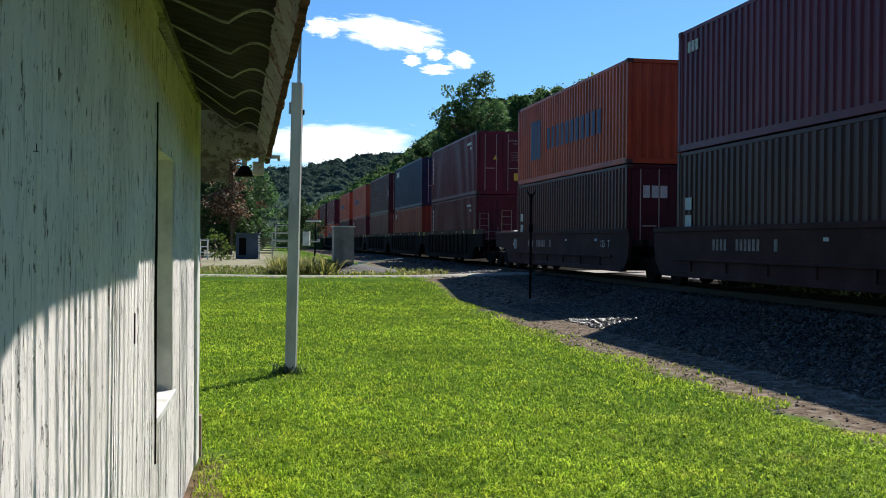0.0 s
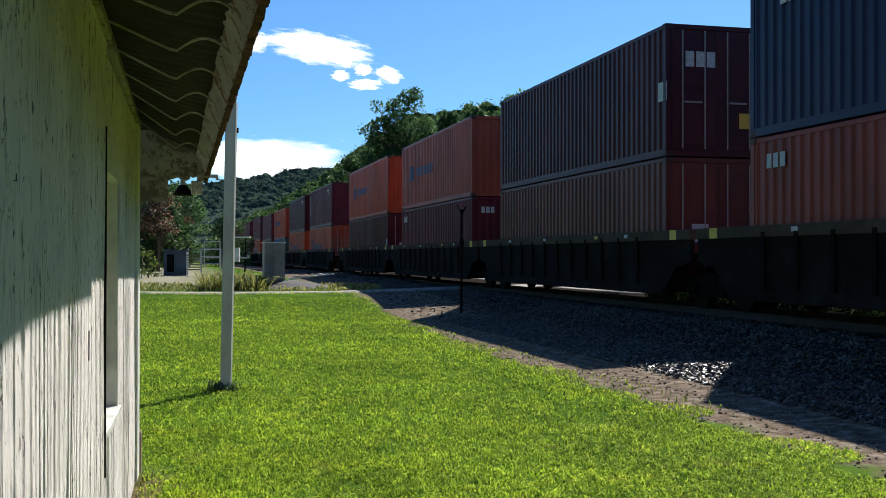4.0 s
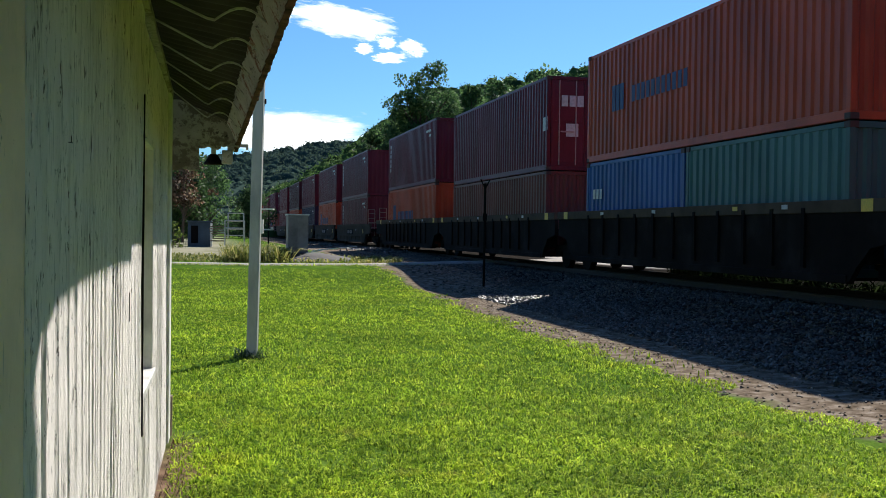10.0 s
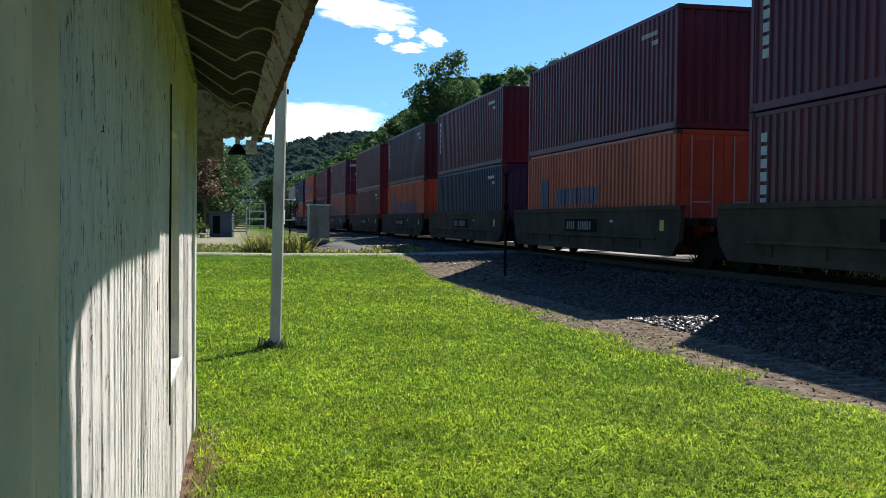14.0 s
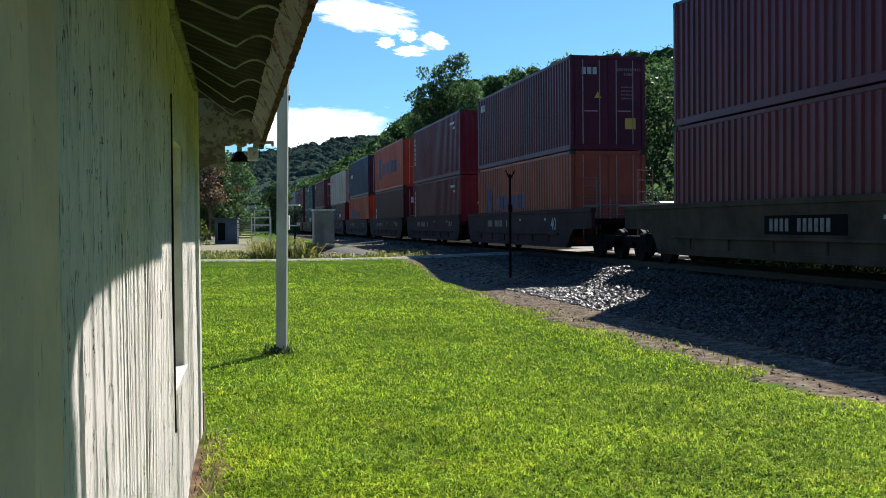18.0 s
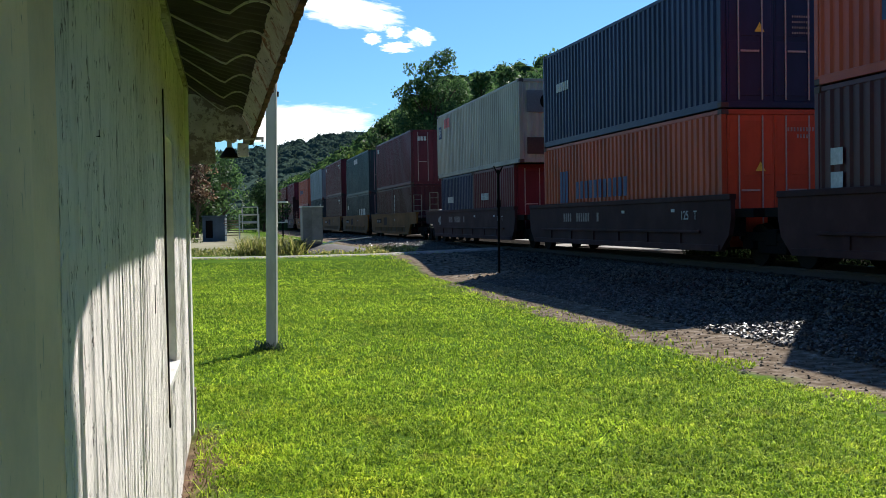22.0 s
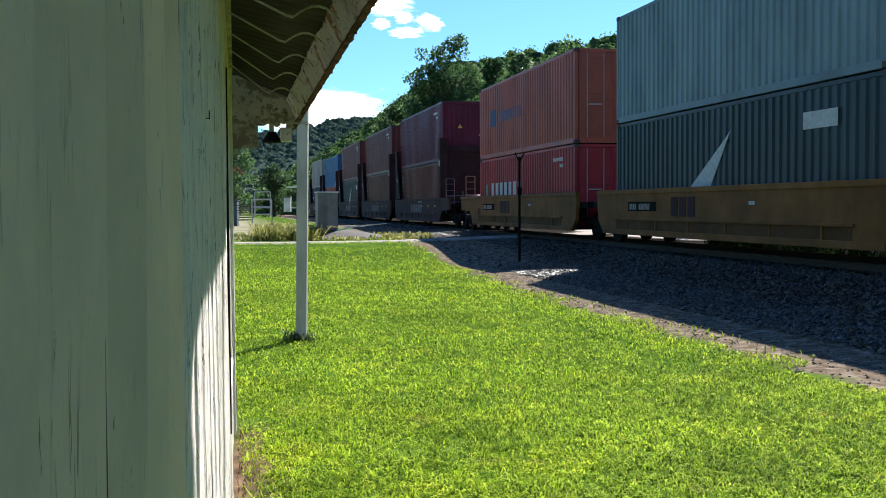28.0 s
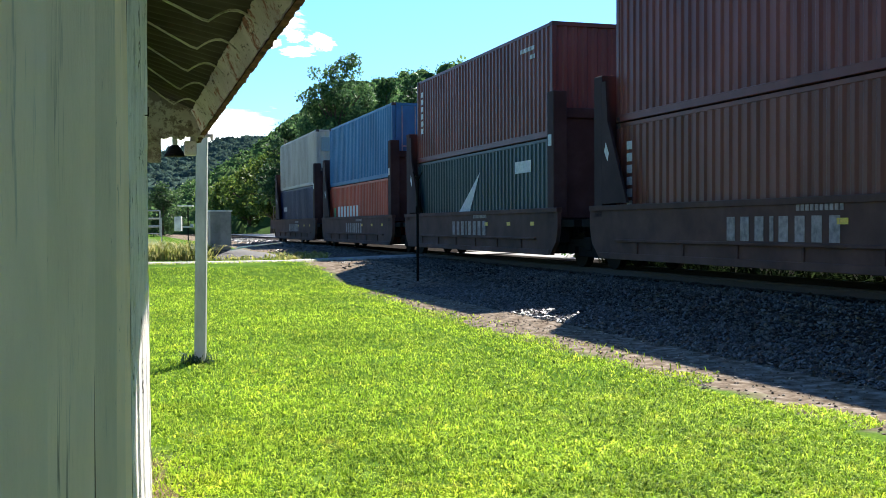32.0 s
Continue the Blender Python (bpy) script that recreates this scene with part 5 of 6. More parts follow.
part("lamp_head", tubes("lamp_head", [((0, 0, -0.15), (0, 0, -0.08), 0.075, 0.03), ((0, 0, -0.165), (0, 0, -0.15), 0.078, 0.078)], M_DARK, 14), lamp)
gut = thing("junction_box", WALL @ Matrix.Translation((0.43, 8.95, 2.19)), "small pale metal box fixed below the eave end", "box")
part("case", boxes("case", [(-0.045, 0.045, -0.05, 0.05, -0.05, 0.06)], M_ARC, 0.006), gut)
part("conduit_arm", boxes("conduit_arm", [(0.0, 0.06, -0.02, 0.02, 0.06, 0.10), (0.05, 0.17, -0.02, 0.02, 0.09, 0.115), (0.15, 0.17, -0.02, 0.02, 0.07, 0.092)], M_ARC, 0.003), gut, "pale bent conduit arm")
stake = thing("timber_stake", Matrix.Translation((-1.985, 8.35, 0)) @ Matrix.Rotation(WA, 4, "Z"), "short weathered timber board leaning on the wall corner", "board")
part("board", boxes("board", [(-0.02, 0.02, -0.05, 0.05, -0.02, 0.30)], M_TIMBER, 0.004), stake)

# ---- post on the lawn ----
post = thing("post", Matrix.Translation((-2.19, 13.53, 0)) @ Matrix.Rotation(radians(1.0), 4, "Y"), "grey-painted square wooden post standing on the lawn", "post")
part("shaft", boxes("shaft", [(-0.065, 0.065, -0.065, 0.065, -0.1, 3.58)], M_POST, 0.008), post)
part("mast", tubes("mast", [((0.0, 0.08, 3.0), (0.0, 0.08, 4.55), 0.022, 0.022)], M_STEEL, 8), post, "thin metal mast strapped to the post")
part("mast_bracket", boxes("mast_bracket", [(-0.09, 0.02, 0.03, 0.12, 4.22, 4.34)], M_DARK), post)
part("mast_strap", boxes("mast_strap", [(-0.08, 0.08, 0.05, 0.10, 3.2, 3.26)], M_DARK), post)
part("insulator", tubes("insulator", [((-0.085, 0, 3.2), (-0.085, 0, 3.34), 0.02, 0.02)], M_STEEL, 8), post)

# ---- trackside things ----
cab = thing("relay_cabinet", Matrix.Translation((-5.0, 41.2, 0.92)) @ Matrix.Rotation(radians(14), 4, "Z"), "pale grey steel relay cabinet with a white-edged lid", "cabinet")
part("body", boxes("body", [(-0.40, 0.37, -0.38, 0.38, -0.22, 1.24)], M_CAB, 0.01), cab)
part("lid", boxes("lid", [(-0.44, 0.41, -0.42, 0.42, 1.24, 1.29)], M_TRIM, 0.008), cab, "white painted lid")
part("door", boxes("door", [(-0.02, 0.33, -0.40, -0.38, -0.1, 1.12)], M_CAB, 0.004), cab)
part("door", boxes("door", [(-0.37, -0.05, -0.39, -0.38, -0.1, 1.12)], M_CAB, 0.004), cab)
part("plinth", boxes("plinth", [(-0.43, 0.40, -0.40, 0.40, -0.6, -0.22)], M_DARK), cab)

# sign post at the crossing, dark against the train
xp = thing("crossing_post", Matrix.Translation((1.60, 29.9, 0.03)) @ Matrix.Rotation(radians(12), 4, "Z"), "dark slender crossing sign post with a forked head", "sign post")
part("pole", tubes("pole", [((0, 0, -0.2), (0.01, 0, 2.95), 0.034, 0.034)], M_DARK, 10), xp)
part("sign_arm", tubes("sign_arm", [((0.01, 0, 2.80), (-0.12, 0, 3.06), 0.022, 0.018)], M_DARK, 8), xp)
part("sign_arm", tubes("sign_arm", [((0.01, 0, 2.80), (0.14, 0, 3.04), 0.022, 0.018)], M_DARK, 8), xp)
part("number_plate", boxes("number_plate", [(-0.06, 0.06, -0.055, -0.045, 1.9, 2.1)], M_DARK, 0.004), xp)
part("foot", boxes("foot", [(-0.12, 0.12, -0.12, 0.12, -0.1, 0.05)], M_STONE, 0.01), xp)


def at13(px, py, d):
    """A place seen at a bearing from the middle of the walk, d metres ahead."""
    return Vector(((px - 784) / 1890.0 * d, d, 1.6 + (409 - py) / 1890.0 * d))


# yard beyond the lane
p = at13(384, 425, 62)
yard_shed = thing("garden_shed", Matrix.Translation(p) @ Matrix.Rotation(radians(8), 4, "Z"), "low dark blue-grey timber shed beyond the lane", "shed")
part("wall", boxes("wall", [(-0.68, 0.58, -0.6, 0.6, -0.6, 0.92)], M_BLUESHED, 0.01), yard_shed)
part("roof", boxes("roof", [(-0.74, 0.66, -0.72, 0.7, 0.92, 0.98)], M_BLUESHED, 0.01), yard_shed)
part("corner_post", boxes("corner_post", [(0.58, 0.70, -0.64, -0.56, -0.5, 0.85)], M_TRIM, 0.005), yard_shed)
part("door", boxes("door", [(-0.5, -0.1, -0.62, -0.6, -0.3, 0.7)], M_DARK, 0.004), yard_shed)
for k in range(7):
    q = at13(415 + 3 * math.sin(k), 430 - k * 4.2, 60)
    pl = thing("stacked_plank", Matrix.Translation(q) @ Matrix.Rotation(radians(10 + 7 * math.sin(k * 3)), 4, "Z"), "weathered timber plank lying in a loose stack", "plank", "stack of planks")
    part("board", boxes("board", [(-0.42, 0.42, -0.1, 0.1, -0.03, 0.03)], M_TIMBER, 0.004), pl)
for px, py, w, h, dd in ((444, 423, 0.50, 0.85, 55), (446, 412, 0.42, 0.95, 58)):
    q = at13(px, py, dd)
    fr = thing("pipe_frame", Matrix.Translation(q), "pale pipe frame rack standing in the yard", "rack", "pipe racks")
    for xx in (-w, w):
        part("leg", tubes("leg", [((xx, 0, -0.4), (xx, 0, h), 0.035, 0.035)], M_STEEL, 6), fr)
    for zz in (h, h * 0.55, h * 0.1):
        part("rail", tubes("rail", [((-w, 0, zz), (w, 0, zz), 0.03, 0.03)], M_STEEL, 6), fr)
q = at13(500, 373, 48)
sg = thing("flat_sign", Matrix.Translation(q), "thin pale sign panel on a slender post", "sign")
part("panel", boxes("panel", [(-0.32, 0.32, -0.2, 0.2, -0.03, 0.03)], M_TRIM, 0.004), sg)
part("pole", tubes("pole", [((0.1, 0, -1.6), (0.1, 0, 0.0), 0.025, 0.025)], M_DARK, 6), sg)
q = at13(488, 405, 50)
bx = thing("meter_box", Matrix.Translation(q), "small pale metal box on a stake beside the line", "box")
part("case", boxes("case", [(-0.16, 0.16, -0.12, 0.12, -0.3, 0.36)], M_TRIM, 0.006), bx)
q = at13(503, 409, 46)
ar = thing("bent_marker", Matrix.Translation(q), "white bent metal marker above the weeds", "marker")
part("blade", boxes("blade", [(-0.22, 0.2, -0.02, 0.02, -0.03, 0.03), (0.1, 0.22, -0.02, 0.02, -0.02, 0.12)], M_MARKW, 0.004), ar)
part("stake", tubes("stake", [((0, 0, -0.7), (0, 0, 0), 0.02, 0.02)], M_DARK, 6), ar)
for px, py, ln, rot, dd in ((605, 443, 0.5, 18, 40), (636, 440, 0.55, 24, 40.5), (585, 447, 0.3, -10, 39)):
    q = at13(px, py, dd)
    lg = thing("bleached_branch", Matrix.Translation(q) @ Matrix.Rotation(radians(rot), 4, "Z"), "bleached fallen branch lying by the lane", "branch", "fallen branches")
    part("limb", tubes("limb", [((-ln, 0, -0.05), (0, 0.05, 0.01), 0.028, 0.024), ((0, 0.05, 0.01), (ln, 0, 0.06), 0.024, 0.012)], M_TRIM, 6), lg)
# dark bank under the cabinet
V, F = [], []
for j in range(9):
    for i in range(17):
        x, y = -6.9 + i * 0.3, 38.9 + j * 0.5
        r = ((x + 4.6) / 2.2) ** 2 + ((y - 41.2) / 2.0) ** 2
        V.append((x, y, land_z(x, y) - 0.08 + 0.40 * max(0.0, 1 - r) + 0.06 * noise.noise(Vector((x * 2, y * 2, 0)))))
F = [(17 * j + i, 17 * j + i + 1, 17 * j + 18 + i, 17 * j + 17 + i) for j in range(8) for i in range(16)]
tagged(new("bank", mesh_of("bank", V, F, plain("dark_cinder", (0.035, 0.03, 0.026), 0.9, 0, 8, 0.5), True)), "low bank of dark cinders under the cabinet", "bank", kind="structure")

# beyond the corner of the shed: a white railing and a flowering shrub
q = at13(299, 424, 50)
rl = thing("garden_railing", Matrix.Translation(q), "white-painted railing beside the drive", "railing")
for xx in (-0.35, 0.0, 0.35):
    part("post", boxes("post", [(xx - 0.03, xx + 0.03, -0.03, 0.03, -0.5, 0.5)], M_TRIM, 0.004), rl)
for zz in (-0.15, 0.12, 0.42):
    part("rail", boxes("rail", [(-0.4, 0.4, -0.05, -0.03, zz - 0.03, zz + 0.03)], M_TRIM, 0.004), rl)

# ---- trees and hills ----
def leaf_cloud(centres, radii, per, size, squash=0.8):
    """Leaf quads on and in overlapping clumps, as vertices and faces."""
    V = []
    for (c, r) in zip(centres, radii):
        n = max(6, int(per * r * r))
        d = rng.normal(size=(n, 3))
        d /= np.linalg.norm(d, axis=1)[:, None]
        rad = r * (0.55 + 0.5 * rng.random(n))
        p = np.array(c) + d * rad[:, None] * np.array([1, 1, squash])
        a = rng.normal(size=(n, 3))
        a /= np.linalg.norm(a, axis=1)[:, None]
        b = np.cross(a, rng.normal(size=(n, 3)))
        b /= np.linalg.norm(b, axis=1)[:, None] + 1e-9
        s = (size * (0.5 + rng.random(n)))[:, None]
        V.append(np.stack([p - a * s, p + b * s * 0.55, p + a * s, p - b * s * 0.55], 1).reshape(-1, 3))
    V = np.concatenate(V)
    F = np.arange(len(V)).reshape(-1, 4)
    return V.tolist(), F.tolist()


def tree(x, y, z, h, spread, mat, label, clumps=26, leaf=0.28, per=34, seed=1, trunk_r=0.22, name="tree", low=0.28, leaders=()):
    r0 = random.Random(seed)
    t = thing(name, Matrix.Translation((x, y, z)), label, "tree", "trees by the line")
    segs = [((0, 0, -0.3), (0.1, 0, h * 0.45), trunk_r, trunk_r * 0.7), ((0.1, 0, h * 0.45), (0, 0.1, h * 0.8), trunk_r * 0.7, trunk_r * 0.25)]
    cs, rs = [], []
    for k in range(clumps):
        a, u = r0.random() * 6.283, low + (1 - low) * r0.random()
        prof = math.sin(min(1.0, (u - low) / (1 - low) * 0.85 + 0.15) * 3.14159) ** 0.6
        rr = spread * prof * math.sqrt(r0.random()) * (0.75 + 0.3 * math.sin(3 * a + seed + 5 * u))
        c = (rr * math.cos(a), rr * math.sin(a), h * u)
        r = spread * (0.12 + 0.20 * r0.random() ** 1.5)
        if leaders:          # upright limbs, each with its own narrow head
            lx, ly, top, wide = leaders[k % len(leaders)]
            u = low + (top - low) * r0.random() ** 0.8
            v = (u - low) / (top - low)
            rr = wide * math.sqrt(r0.random()) * (0.55 + 0.75 * math.sin(min(1.0, v + 0.15) * 2.6)) * (1.0 - 0.6 * v ** 3)
            c = (lx * (0.25 + 0.75 * v) + rr * math.cos(a), ly * v + rr * math.sin(a), h * u)
            r = wide * (0.26 + 0.26 * r0.random())
        cs.append(c)
        rs.append(r)
        if k % 2 == 0:
            segs.append(((0.1, 0, h * max(0.2, u - 0.22)), c, trunk_r * 0.28, trunk_r * 0.08))
    part("trunk", tubes("trunk", segs, M_BARK, 7), t)
    part("crown", mesh_of("crown", *leaf_cloud(cs, rs, per, leaf), mat), t)
    return t


def ray13(px, d, z=None):
    """Ground point on a bearing, d metres away."""
    a = math.atan((784 - px) / 1890.0)
    return -math.sin(a) * d, math.cos(a) * d


# big trees behind the line
for px, d, h, sp, mt, sd in ((735, 136, 14.5, 4.5, M_LEAFD, 4), (858, 130, 18.6, 4.6, M_LEAF, 5), (905, 126, 18.4, 4.4, M_LEAF, 6), (820, 140, 17.5, 5.0, M_LEAFD, 7), (690, 140, 13.5, 5.5, M_LEAFD, 17), (660, 150, 10.5, 5.0, M_LEAFL, 18), (620, 160, 9.0, 5.0, M_LEAFL, 19), (585, 175, 8.0, 5.0, M_LEAFL, 20)):
    x, y = ray13(px, d)
    tree(x, y, 0.6, h, sp, mt, "tall leafy broadleaf tree behind the railway line", 110, 0.27, 34, sd, 0.35)
x, y = ray13(768, 120)
tree(x, y, 0.6, 19.8, 4.4, M_LEAF, "tall twin-headed broadleaf tree standing above the train", 170, 0.17, 105, 3, 0.35, low=0.30,
     leaders=((-2.0, 0.0, 0.93, 2.7), (1.4, 0.0, 1.0, 2.3), (2.8, 0.6, 0.84, 2.4), (-3.0, 0.5, 0.78, 2.4), (0.0, -0.8, 0.86, 3.0), (0.2, 0.5, 0.93, 2.4)))
for k in range(15):
    px = 930 + k * 58
    d = 84 - k * 2.2 + (k % 3) * 6
    x, y = ray13(px, d)
    z = land_z(x, y) - 0.3
    el = float(np.interp(px, (900, 1100, 1300, 1450, 1600, 1750), (0.142, 0.145, 0.145, 0.150, 0.180, 0.20)))
    tree(x, y, z, 1.6 + el * d * (0.94 + 0.08 * math.sin(k * 2.1)) - z, 4.4 + (k % 2), (M_LEAFD, M_LEAF, M_LEAFD)[k % 3], "bushy green tree on the bank beyond the railway line", 60, 0.17, 78, 40 + k, 0.2, low=0.08)
# shrubs close behind the train
for k in range(9):
    px = 1180 + k * 70
    d = 40 + (k % 3) * 5
    x, y = ray13(px, d)
    tree(x, y, land_z(x, y) - 0.2, 4.2 + (k % 3) * 0.9, 2.3, (M_LEAF, M_LEAFD)[k % 2], "sunlit scrub bush on the bank beyond the line", 24, 0.10, 150, 60 + k, 0.07, "bush", 0.05)
# reddish tree beyond the shed, greenery behind the yard
x, y = ray13(352, 70)
tree(x, y, 1.0, 5.6, 2.0, M_LEAFR, "small tree with reddish bronze leaves behind the yard", 60, 0.10, 230, 80, 0.10, low=0.38)
for px, d, h, sp, sd, mt in ((338, 72, 3.6, 2.2, 81, M_LEAFD), (372, 74, 3.9, 2.0, 83, M_LEAFD), (300, 74, 7.2, 4.0, 84, M_LEAFD), (345, 84, 6.6, 3.2, 86, M_LEAFD), (398, 90, 6.4, 2.4, 82, M_LEAF), (470, 120, 5.0, 3.2, 85, M_LEAFD)):
    x, y = ray13(px, d)
    tree(x, y, 0.9, h, sp, mt, "dark leafy tree behind the yard", 90, 0.13, 130, sd, 0.14, low=0.02)

# tall weeds by the lane
wp = []
for k in range(2600):
    px = 425 + 118 * rng.random()
    d = 38.6 + 4.5 * rng.random()
    x = (px - 784) / 1890.0 * d
    if noise.noise(Vector((x * 1.3, d * 1.3, 2))) > -0.15:
        wp.append((x, d, land_z(x, d)))
blades("weeds", wp, 0.62, 0.05, M_WEED, "tall dry yellow-green weeds beside the lane", "weeds")
wp = []
for k in range(5200):
    x, d = -18 + 17 * rng.random(), 38.2 + 7 * rng.random()
    wp.append((x, d, land_z(x, d)))
tufts = []
for k in range(1500):
    x = -9.0 + 9.6 * rng.random()
    y = float(np.interp(x, [p[0] for p in LN], [p[1] for p in LN])) - 0.62 - 0.25 * rng.random() ** 2
    tufts.append((x, y, land_z(x, y)))
blades("lane_edge_grass", tufts, 0.07, 0.02, M_GRASS, "short ragged grass along the edge of the lane", "grass")
blades("verge_grass", wp, 0.17, 0.06, M_WEED, "rough unmown grass between the lane and the yard", "grass")
wp = []
for k in range(1500):
    s0, q0 = -8 + 36 * rng.random(), 4.6 + 0.9 * rng.random()
    pt = TRK0 + TDIR * s0 - TNRM * (q0 + 1.22)
    wp.append((pt.x, pt.y, land_z(pt.x, pt.y)))
blades("edge_grass", wp, 0.07, 0.014, M_GRASS, "ragged tufts at the edge of the lawn", "grass")
# added weeds hide the lit far ground; near-black colour stands for shade
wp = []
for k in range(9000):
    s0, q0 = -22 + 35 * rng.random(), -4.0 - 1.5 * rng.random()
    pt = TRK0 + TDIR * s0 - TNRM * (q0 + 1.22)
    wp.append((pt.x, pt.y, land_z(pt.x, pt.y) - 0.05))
blades("far_verge_weeds", wp, 0.62, 0.06, leaf_mat("shaded_weed", (0.007, 0.013, 0.005), (0.011, 0.019, 0.007), (0.018, 0.028, 0.010), 0.0, 0.0), "added weeds coloured near-black for shade beyond the line", "weeds")
# weeds at the foot of the post and of the wall
wp = [(-2.22 + 0.11 * rng.normal(), 13.46 + 0.08 * rng.normal(), -0.02) for k in range(170)]
blades("post_weeds", wp, 0.13, 0.016, M_LEAFD, "dark unmown weeds round the foot of the post", "weeds")
wp = [(-2.19 + 0.22 * rng.normal(), 13.50 + 0.14 * rng.normal(), -0.02) for k in range(260)]
wp += [tuple(WALL @ Vector((0.06 + 0.12 * abs(rng.normal()), 2.5 + 6.2 * rng.random(), 0))) for k in range(260)]
blades("tufts", wp, 0.07, 0.008, M_GRASS, "unmown tufts at the foot of post and wall", "grass")


def hill(name, rows, d0, d1, mat, core, label, count, size, per, leaf):
    """Wooded hillside: crowns of trees, joined, on a slope that rises to a ridge. rows: bearing in degrees left, ridge elevation in degrees."""
    bs = [r[0] for r in rows]
    es = [r[1] for r in rows]
    cs, rs = [], []
    for i in range(count):
        b = bs[0] + (bs[-1] - bs[0]) * rng.random()
        u = rng.random() ** 0.8
        d = d0 + (d1 - d0) * u
        z = math.tan(radians(float(np.interp(b, bs, es)))) * d1 * u ** 0.9 + 1.6 - size * 0.9
        a = radians(b)
        cs.append((-math.sin(a) * d, math.cos(a) * d, z))
        rs.append(size * (0.5 + 0.75 * rng.random()))
    V, F = leaf_cloud(cs, rs, per, leaf, 1.1)
    F = [tuple(q) for q in F]
    lump = bmesh.new()
    bmesh.ops.create_icosphere(lump, subdivisions=2, radius=1.0)
    lv = np.array([v.co[:] for v in lump.verts])
    lf = np.array([[v.index for v in f.verts] for f in lump.faces])
    lump.free()
    LV, LF = [], []
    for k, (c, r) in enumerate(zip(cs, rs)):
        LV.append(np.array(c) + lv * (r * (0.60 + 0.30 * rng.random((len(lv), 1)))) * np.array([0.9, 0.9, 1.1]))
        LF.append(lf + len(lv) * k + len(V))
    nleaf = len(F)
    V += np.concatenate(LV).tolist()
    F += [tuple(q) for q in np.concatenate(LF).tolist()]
    slope_v, slope_f = [], []
    nb, nd = 40, 10
    for j in range(nd + 1):
        for i in range(nb + 1):
            b = bs[0] + (bs[-1] - bs[0]) * i / nb
            u = j / nd
            d = d0 * 0.9 + (d1 - d0 * 0.9) * u
            a = radians(b)
            slope_v.append((-math.sin(a) * d, math.cos(a) * d, math.tan(radians(np.interp(b, bs, es))) * d1 * u ** 0.9 - size * 0.6))
    slope_f = [(j * (nb + 1) + i, j * (nb + 1) + i + 1, (j + 1) * (nb + 1) + i + 1, (j + 1) * (nb + 1) + i) for j in range(nd) for i in range(nb)]
    o = len(V)
    V += slope_v
    F += [tuple(k + o for k in q) for q in slope_f]
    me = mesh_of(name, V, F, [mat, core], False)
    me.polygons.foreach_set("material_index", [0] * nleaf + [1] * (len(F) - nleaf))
    me.polygons.foreach_set("use_smooth", [False] * nleaf + [True] * (len(F) - nleaf))
    return tagged(new(name, me), label, "wooded hill", kind="stuff")


# far leaves are tinted grey-blue: distance haze put into the colour
M_HILL1 = leaf_mat("hazy_far_wood", (0.044, 0.075, 0.066), (0.064, 0.102, 0.082), (0.100, 0.140, 0.098), 0.3, 0.0)
M_HILL2 = leaf_mat("near_wood", (0.036, 0.082, 0.028), (0.066, 0.135, 0.042), (0.130, 0.220, 0.07), 0.4)
hill("hill_far", [(-10, 3.0), (2, 4.2), (4, 4.9), (6, 4.7), (8.5, 4.2), (11, 3.9), (16, 3.5), (22, 3.8)], 260, 620, M_HILL1, M_CORE2, "wooded ridge closing the valley, haze painted into its bluish leaves", 2900, 3.4, 7.0, 0.40)
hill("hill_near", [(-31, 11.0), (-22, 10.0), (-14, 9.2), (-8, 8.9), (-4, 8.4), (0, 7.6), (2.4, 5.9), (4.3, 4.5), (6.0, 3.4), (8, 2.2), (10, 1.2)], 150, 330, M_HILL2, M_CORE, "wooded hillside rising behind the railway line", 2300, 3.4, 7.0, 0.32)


# unseen wooded slope added behind the camera to cut skylight on the train
V, F = [], []
for j in range(7):
    for i in range(41):
        a = radians(50 + 230 * i / 40)
        d = 90 + 45 * j
        V.append((-math.sin(a) * d, math.cos(a) * d, (j / 6) ** 0.8 * (62 + 12 * noise.noise(Vector((i * 0.3, 0, 0)))) - 2))
F = [(41 * j + i, 41 * j + i + 1, 41 * j + 42 + i, 41 * j + 41 + i) for j in range(6) for i in range(40)]
tagged(new("hill_behind", mesh_of("hill_behind", V, F, M_HILL2, True)), "unseen wooded slope added behind to block low sky", "wooded hill", kind="structure")


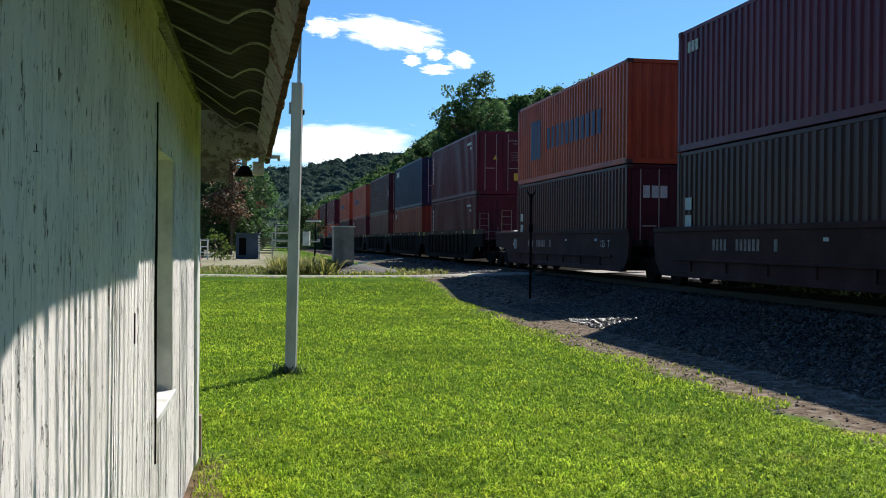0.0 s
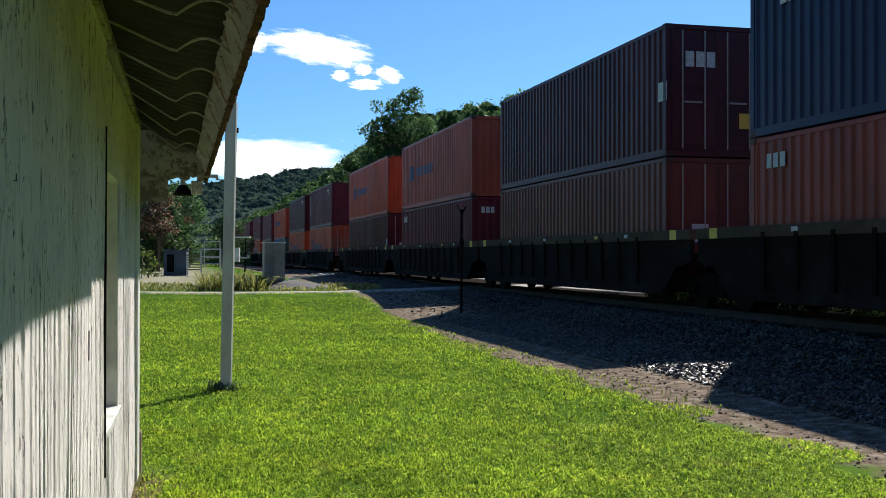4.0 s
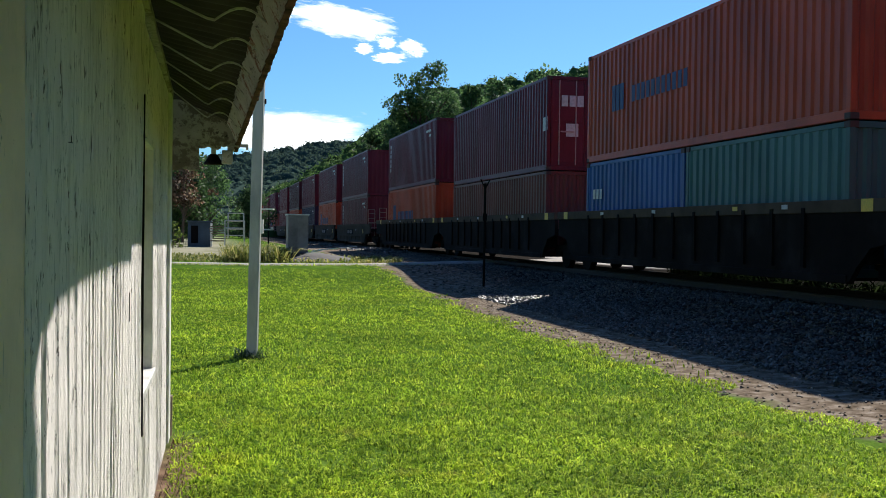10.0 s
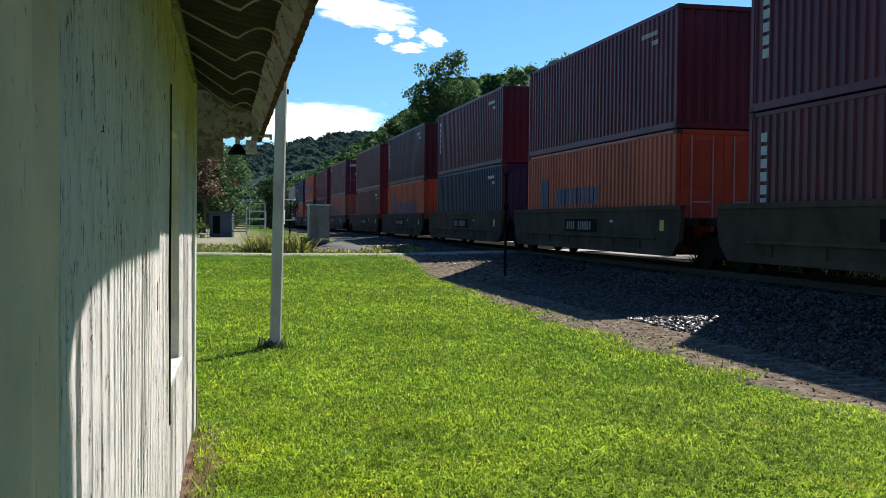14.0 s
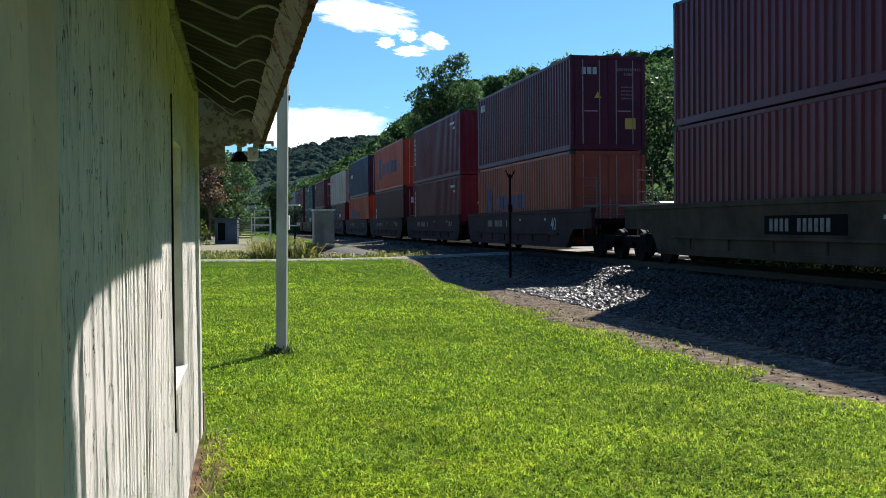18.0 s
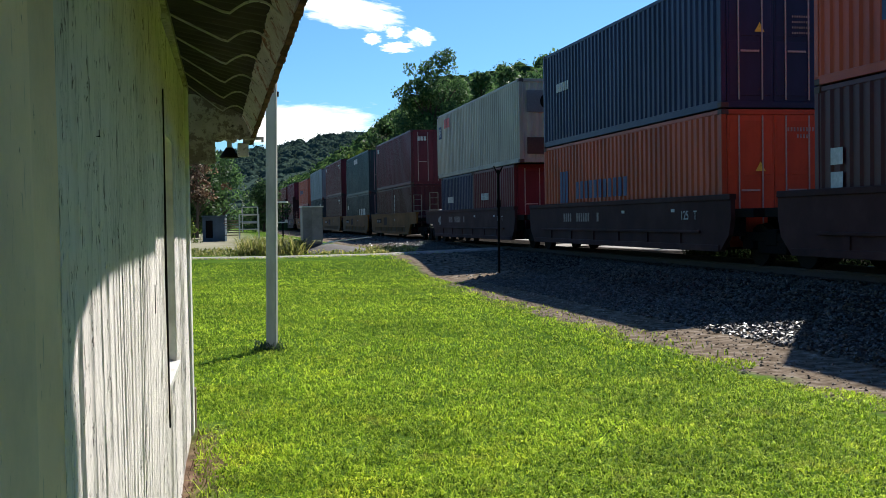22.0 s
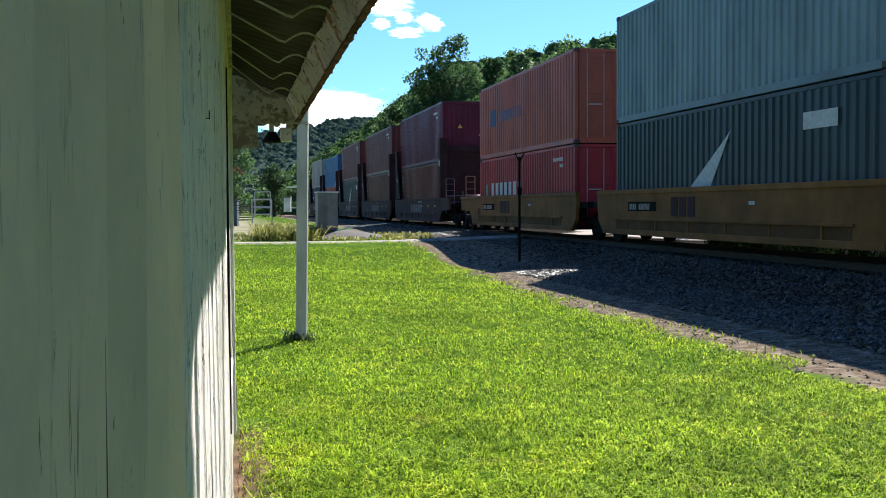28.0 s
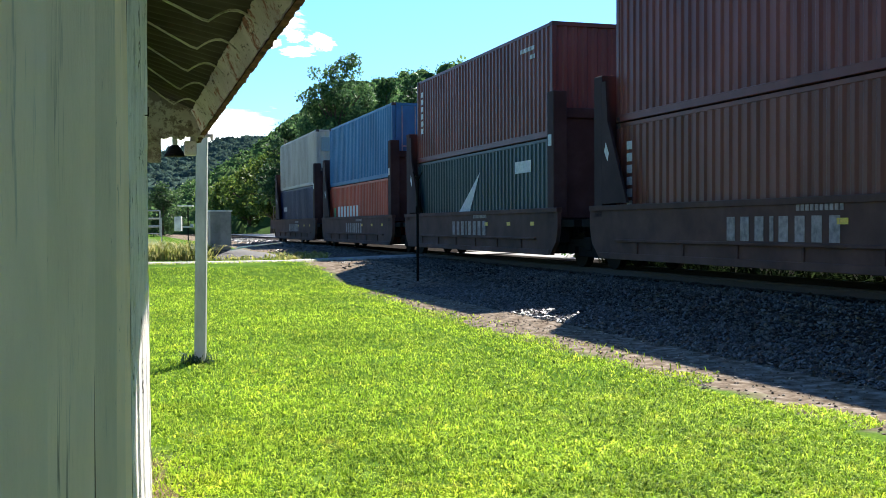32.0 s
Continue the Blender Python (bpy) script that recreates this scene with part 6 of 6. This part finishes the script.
# ---- clouds: far backdrop ----
def cloud_mat(seed, dens):
    m = bpy.data.materials.new("cloud_vapour")
    m.use_nodes = True
    t = m.node_tree
    t.nodes.remove(t.nodes["Principled BSDF"])
    tc = t.nodes.new("ShaderNodeTexCoord")
    mp = t.nodes.new("ShaderNodeMapping")
    mp.inputs["Location"].default_value = (seed * 3.1, seed * 1.7, 0)
    mp.inputs["Scale"].default_value = (2.2, 3.2, 1)
    t.links.new(tc.outputs["Generated"], mp.inputs[0])
    n = t.nodes.new("ShaderNodeTexNoise")
    n.inputs["Scale"].default_value, n.inputs["Detail"].default_value, n.inputs["Roughness"].default_value = 2.0, 9, 0.62
    t.links.new(mp.outputs[0], n.inputs["Vector"])
    gr = t.nodes.new("ShaderNodeTexGradient")
    gr.gradient_type = 'SPHERICAL'
    m2 = t.nodes.new("ShaderNodeMapping")
    m2.inputs["Location"].default_value = (-1, -1, 0)
    m2.inputs["Scale"].default_value = (2, 2, 0)
    t.links.new(tc.outputs["Generated"], m2.inputs[0])
    t.links.new(m2.outputs[0], gr.inputs[0])
    s = t.nodes.new("ShaderNodeMath")
    s.operation = 'MULTIPLY_ADD'
    s.inputs[1].default_value = 0.85
    t.links.new(gr.outputs["Fac"], s.inputs[0])
    t.links.new(n.outputs["Fac"], s.inputs[2])
    r = ramp(t, s.outputs[0], [(0.70 - dens, (0, 0, 0)), (1.20 - dens * 0.6, (1, 1, 1))])
    em = t.nodes.new("ShaderNodeEmission")
    em.inputs[0].default_value, em.inputs[1].default_value = (1.0, 0.99, 0.97, 1), 1.15
    tr = t.nodes.new("ShaderNodeBsdfTransparent")
    mx = t.nodes.new("ShaderNodeMixShader")
    t.links.new(r.outputs[0], mx.inputs[0])
    t.links.new(tr.outputs[0], mx.inputs[1])
    t.links.new(em.outputs[0], mx.inputs[2])
    t.links.new(mx.outputs[0], t.nodes["Material Output"].inputs[0])
    return m


def cloud(px, py, w, h, seed, dens=0.1, tilt=0.0):
    """A cloud far off, centred on a bearing."""
    D = 2600.0
    ax, az = (px - 784) / 1890.0, (409 - py) / 1890.0
    c = Vector((ax * D, D, az * D + 1.6))
    W, H = w / 1890.0 * D / 2, h / 1890.0 * D / 2
    ob = new("cloud", mesh_of("cloud", [(-W, -H, 0), (W, -H, 0), (W, H, 0), (-W, H, 0)], [(0, 1, 2, 3)], cloud_mat(seed, dens)))
    ob.matrix_world = Matrix.Translation(c) @ Matrix.Rotation(radians(90), 4, "X") @ Matrix.Rotation(radians(-tilt), 4, "Z")
    ob.visible_shadow = False
    tagged(ob, "white fair-weather cloud high over the valley", "cloud", "clouds", "structure")


cloud(628, 40, 262, 74, 1, 0.03, 11)
cloud(752, 86, 66, 40, 2, 0.03, 14)
cloud(708, 78, 44, 30, 3, 0.0)
cloud(668, 88, 46, 28, 6, -0.03)
cloud(712, 104, 90, 30, 7, -0.06)
cloud(512, 30, 90, 50, 8, 0.0, 8)
cloud(530, 238, 330, 90, 4, 0.14)
cloud(1410, 102, 60, 30, 5, 0.06)

# dead stalks along the foot of the wall
wp = [tuple(WALL @ Vector((0.03 + 0.10 * abs(rng.normal()), 5.2 + 3.2 * rng.random(), 0))) for k in range(240)]
blades("dead_stalks", wp, 0.05, 0.007, M_DRY, "brown dead stalks along the foot of the wall", "weeds")
x, y = ray13(297, 50)
tree(x, y, 0.3, 0.62, 0.34, M_FLOWER, "low shrub covered in red flowers by the drive", 10, 0.035, 700, 91, 0.02, "bush", 0.1)

for px, d, h in ((334, 58, 1.5), (344, 60, 1.1), (322, 57, 1.7)):
    x, y = ray13(px, d)
    tree(x, y, land_z(x, y) - 0.1, h, 0.75, M_LEAFL, "low yellow-green bush at the edge of the yard", 16, 0.07, 260, px, 0.03, "bush", 0.05)


# ---- the train runs past, slowing a little ----
RUN = [  # seconds, metres run since 13 s
    (0.0, -190.0), (2.0, -161.65), (4.0, -131.7), (6.0, -102.0), (9.0, -57.85), (13.0, 1.25), (16.0, 45.85), (18.0, 75.2), (20.0, 104.2), (23.0, 147.6), (26.0, 191.35), (29.0, 234.8), (32.0, 277.9)]


def motions():
    for ob, s, z in MOVING:
        walk(ob, [(t, along(s - run, 0, z)) for t, run in RUN])


motions()
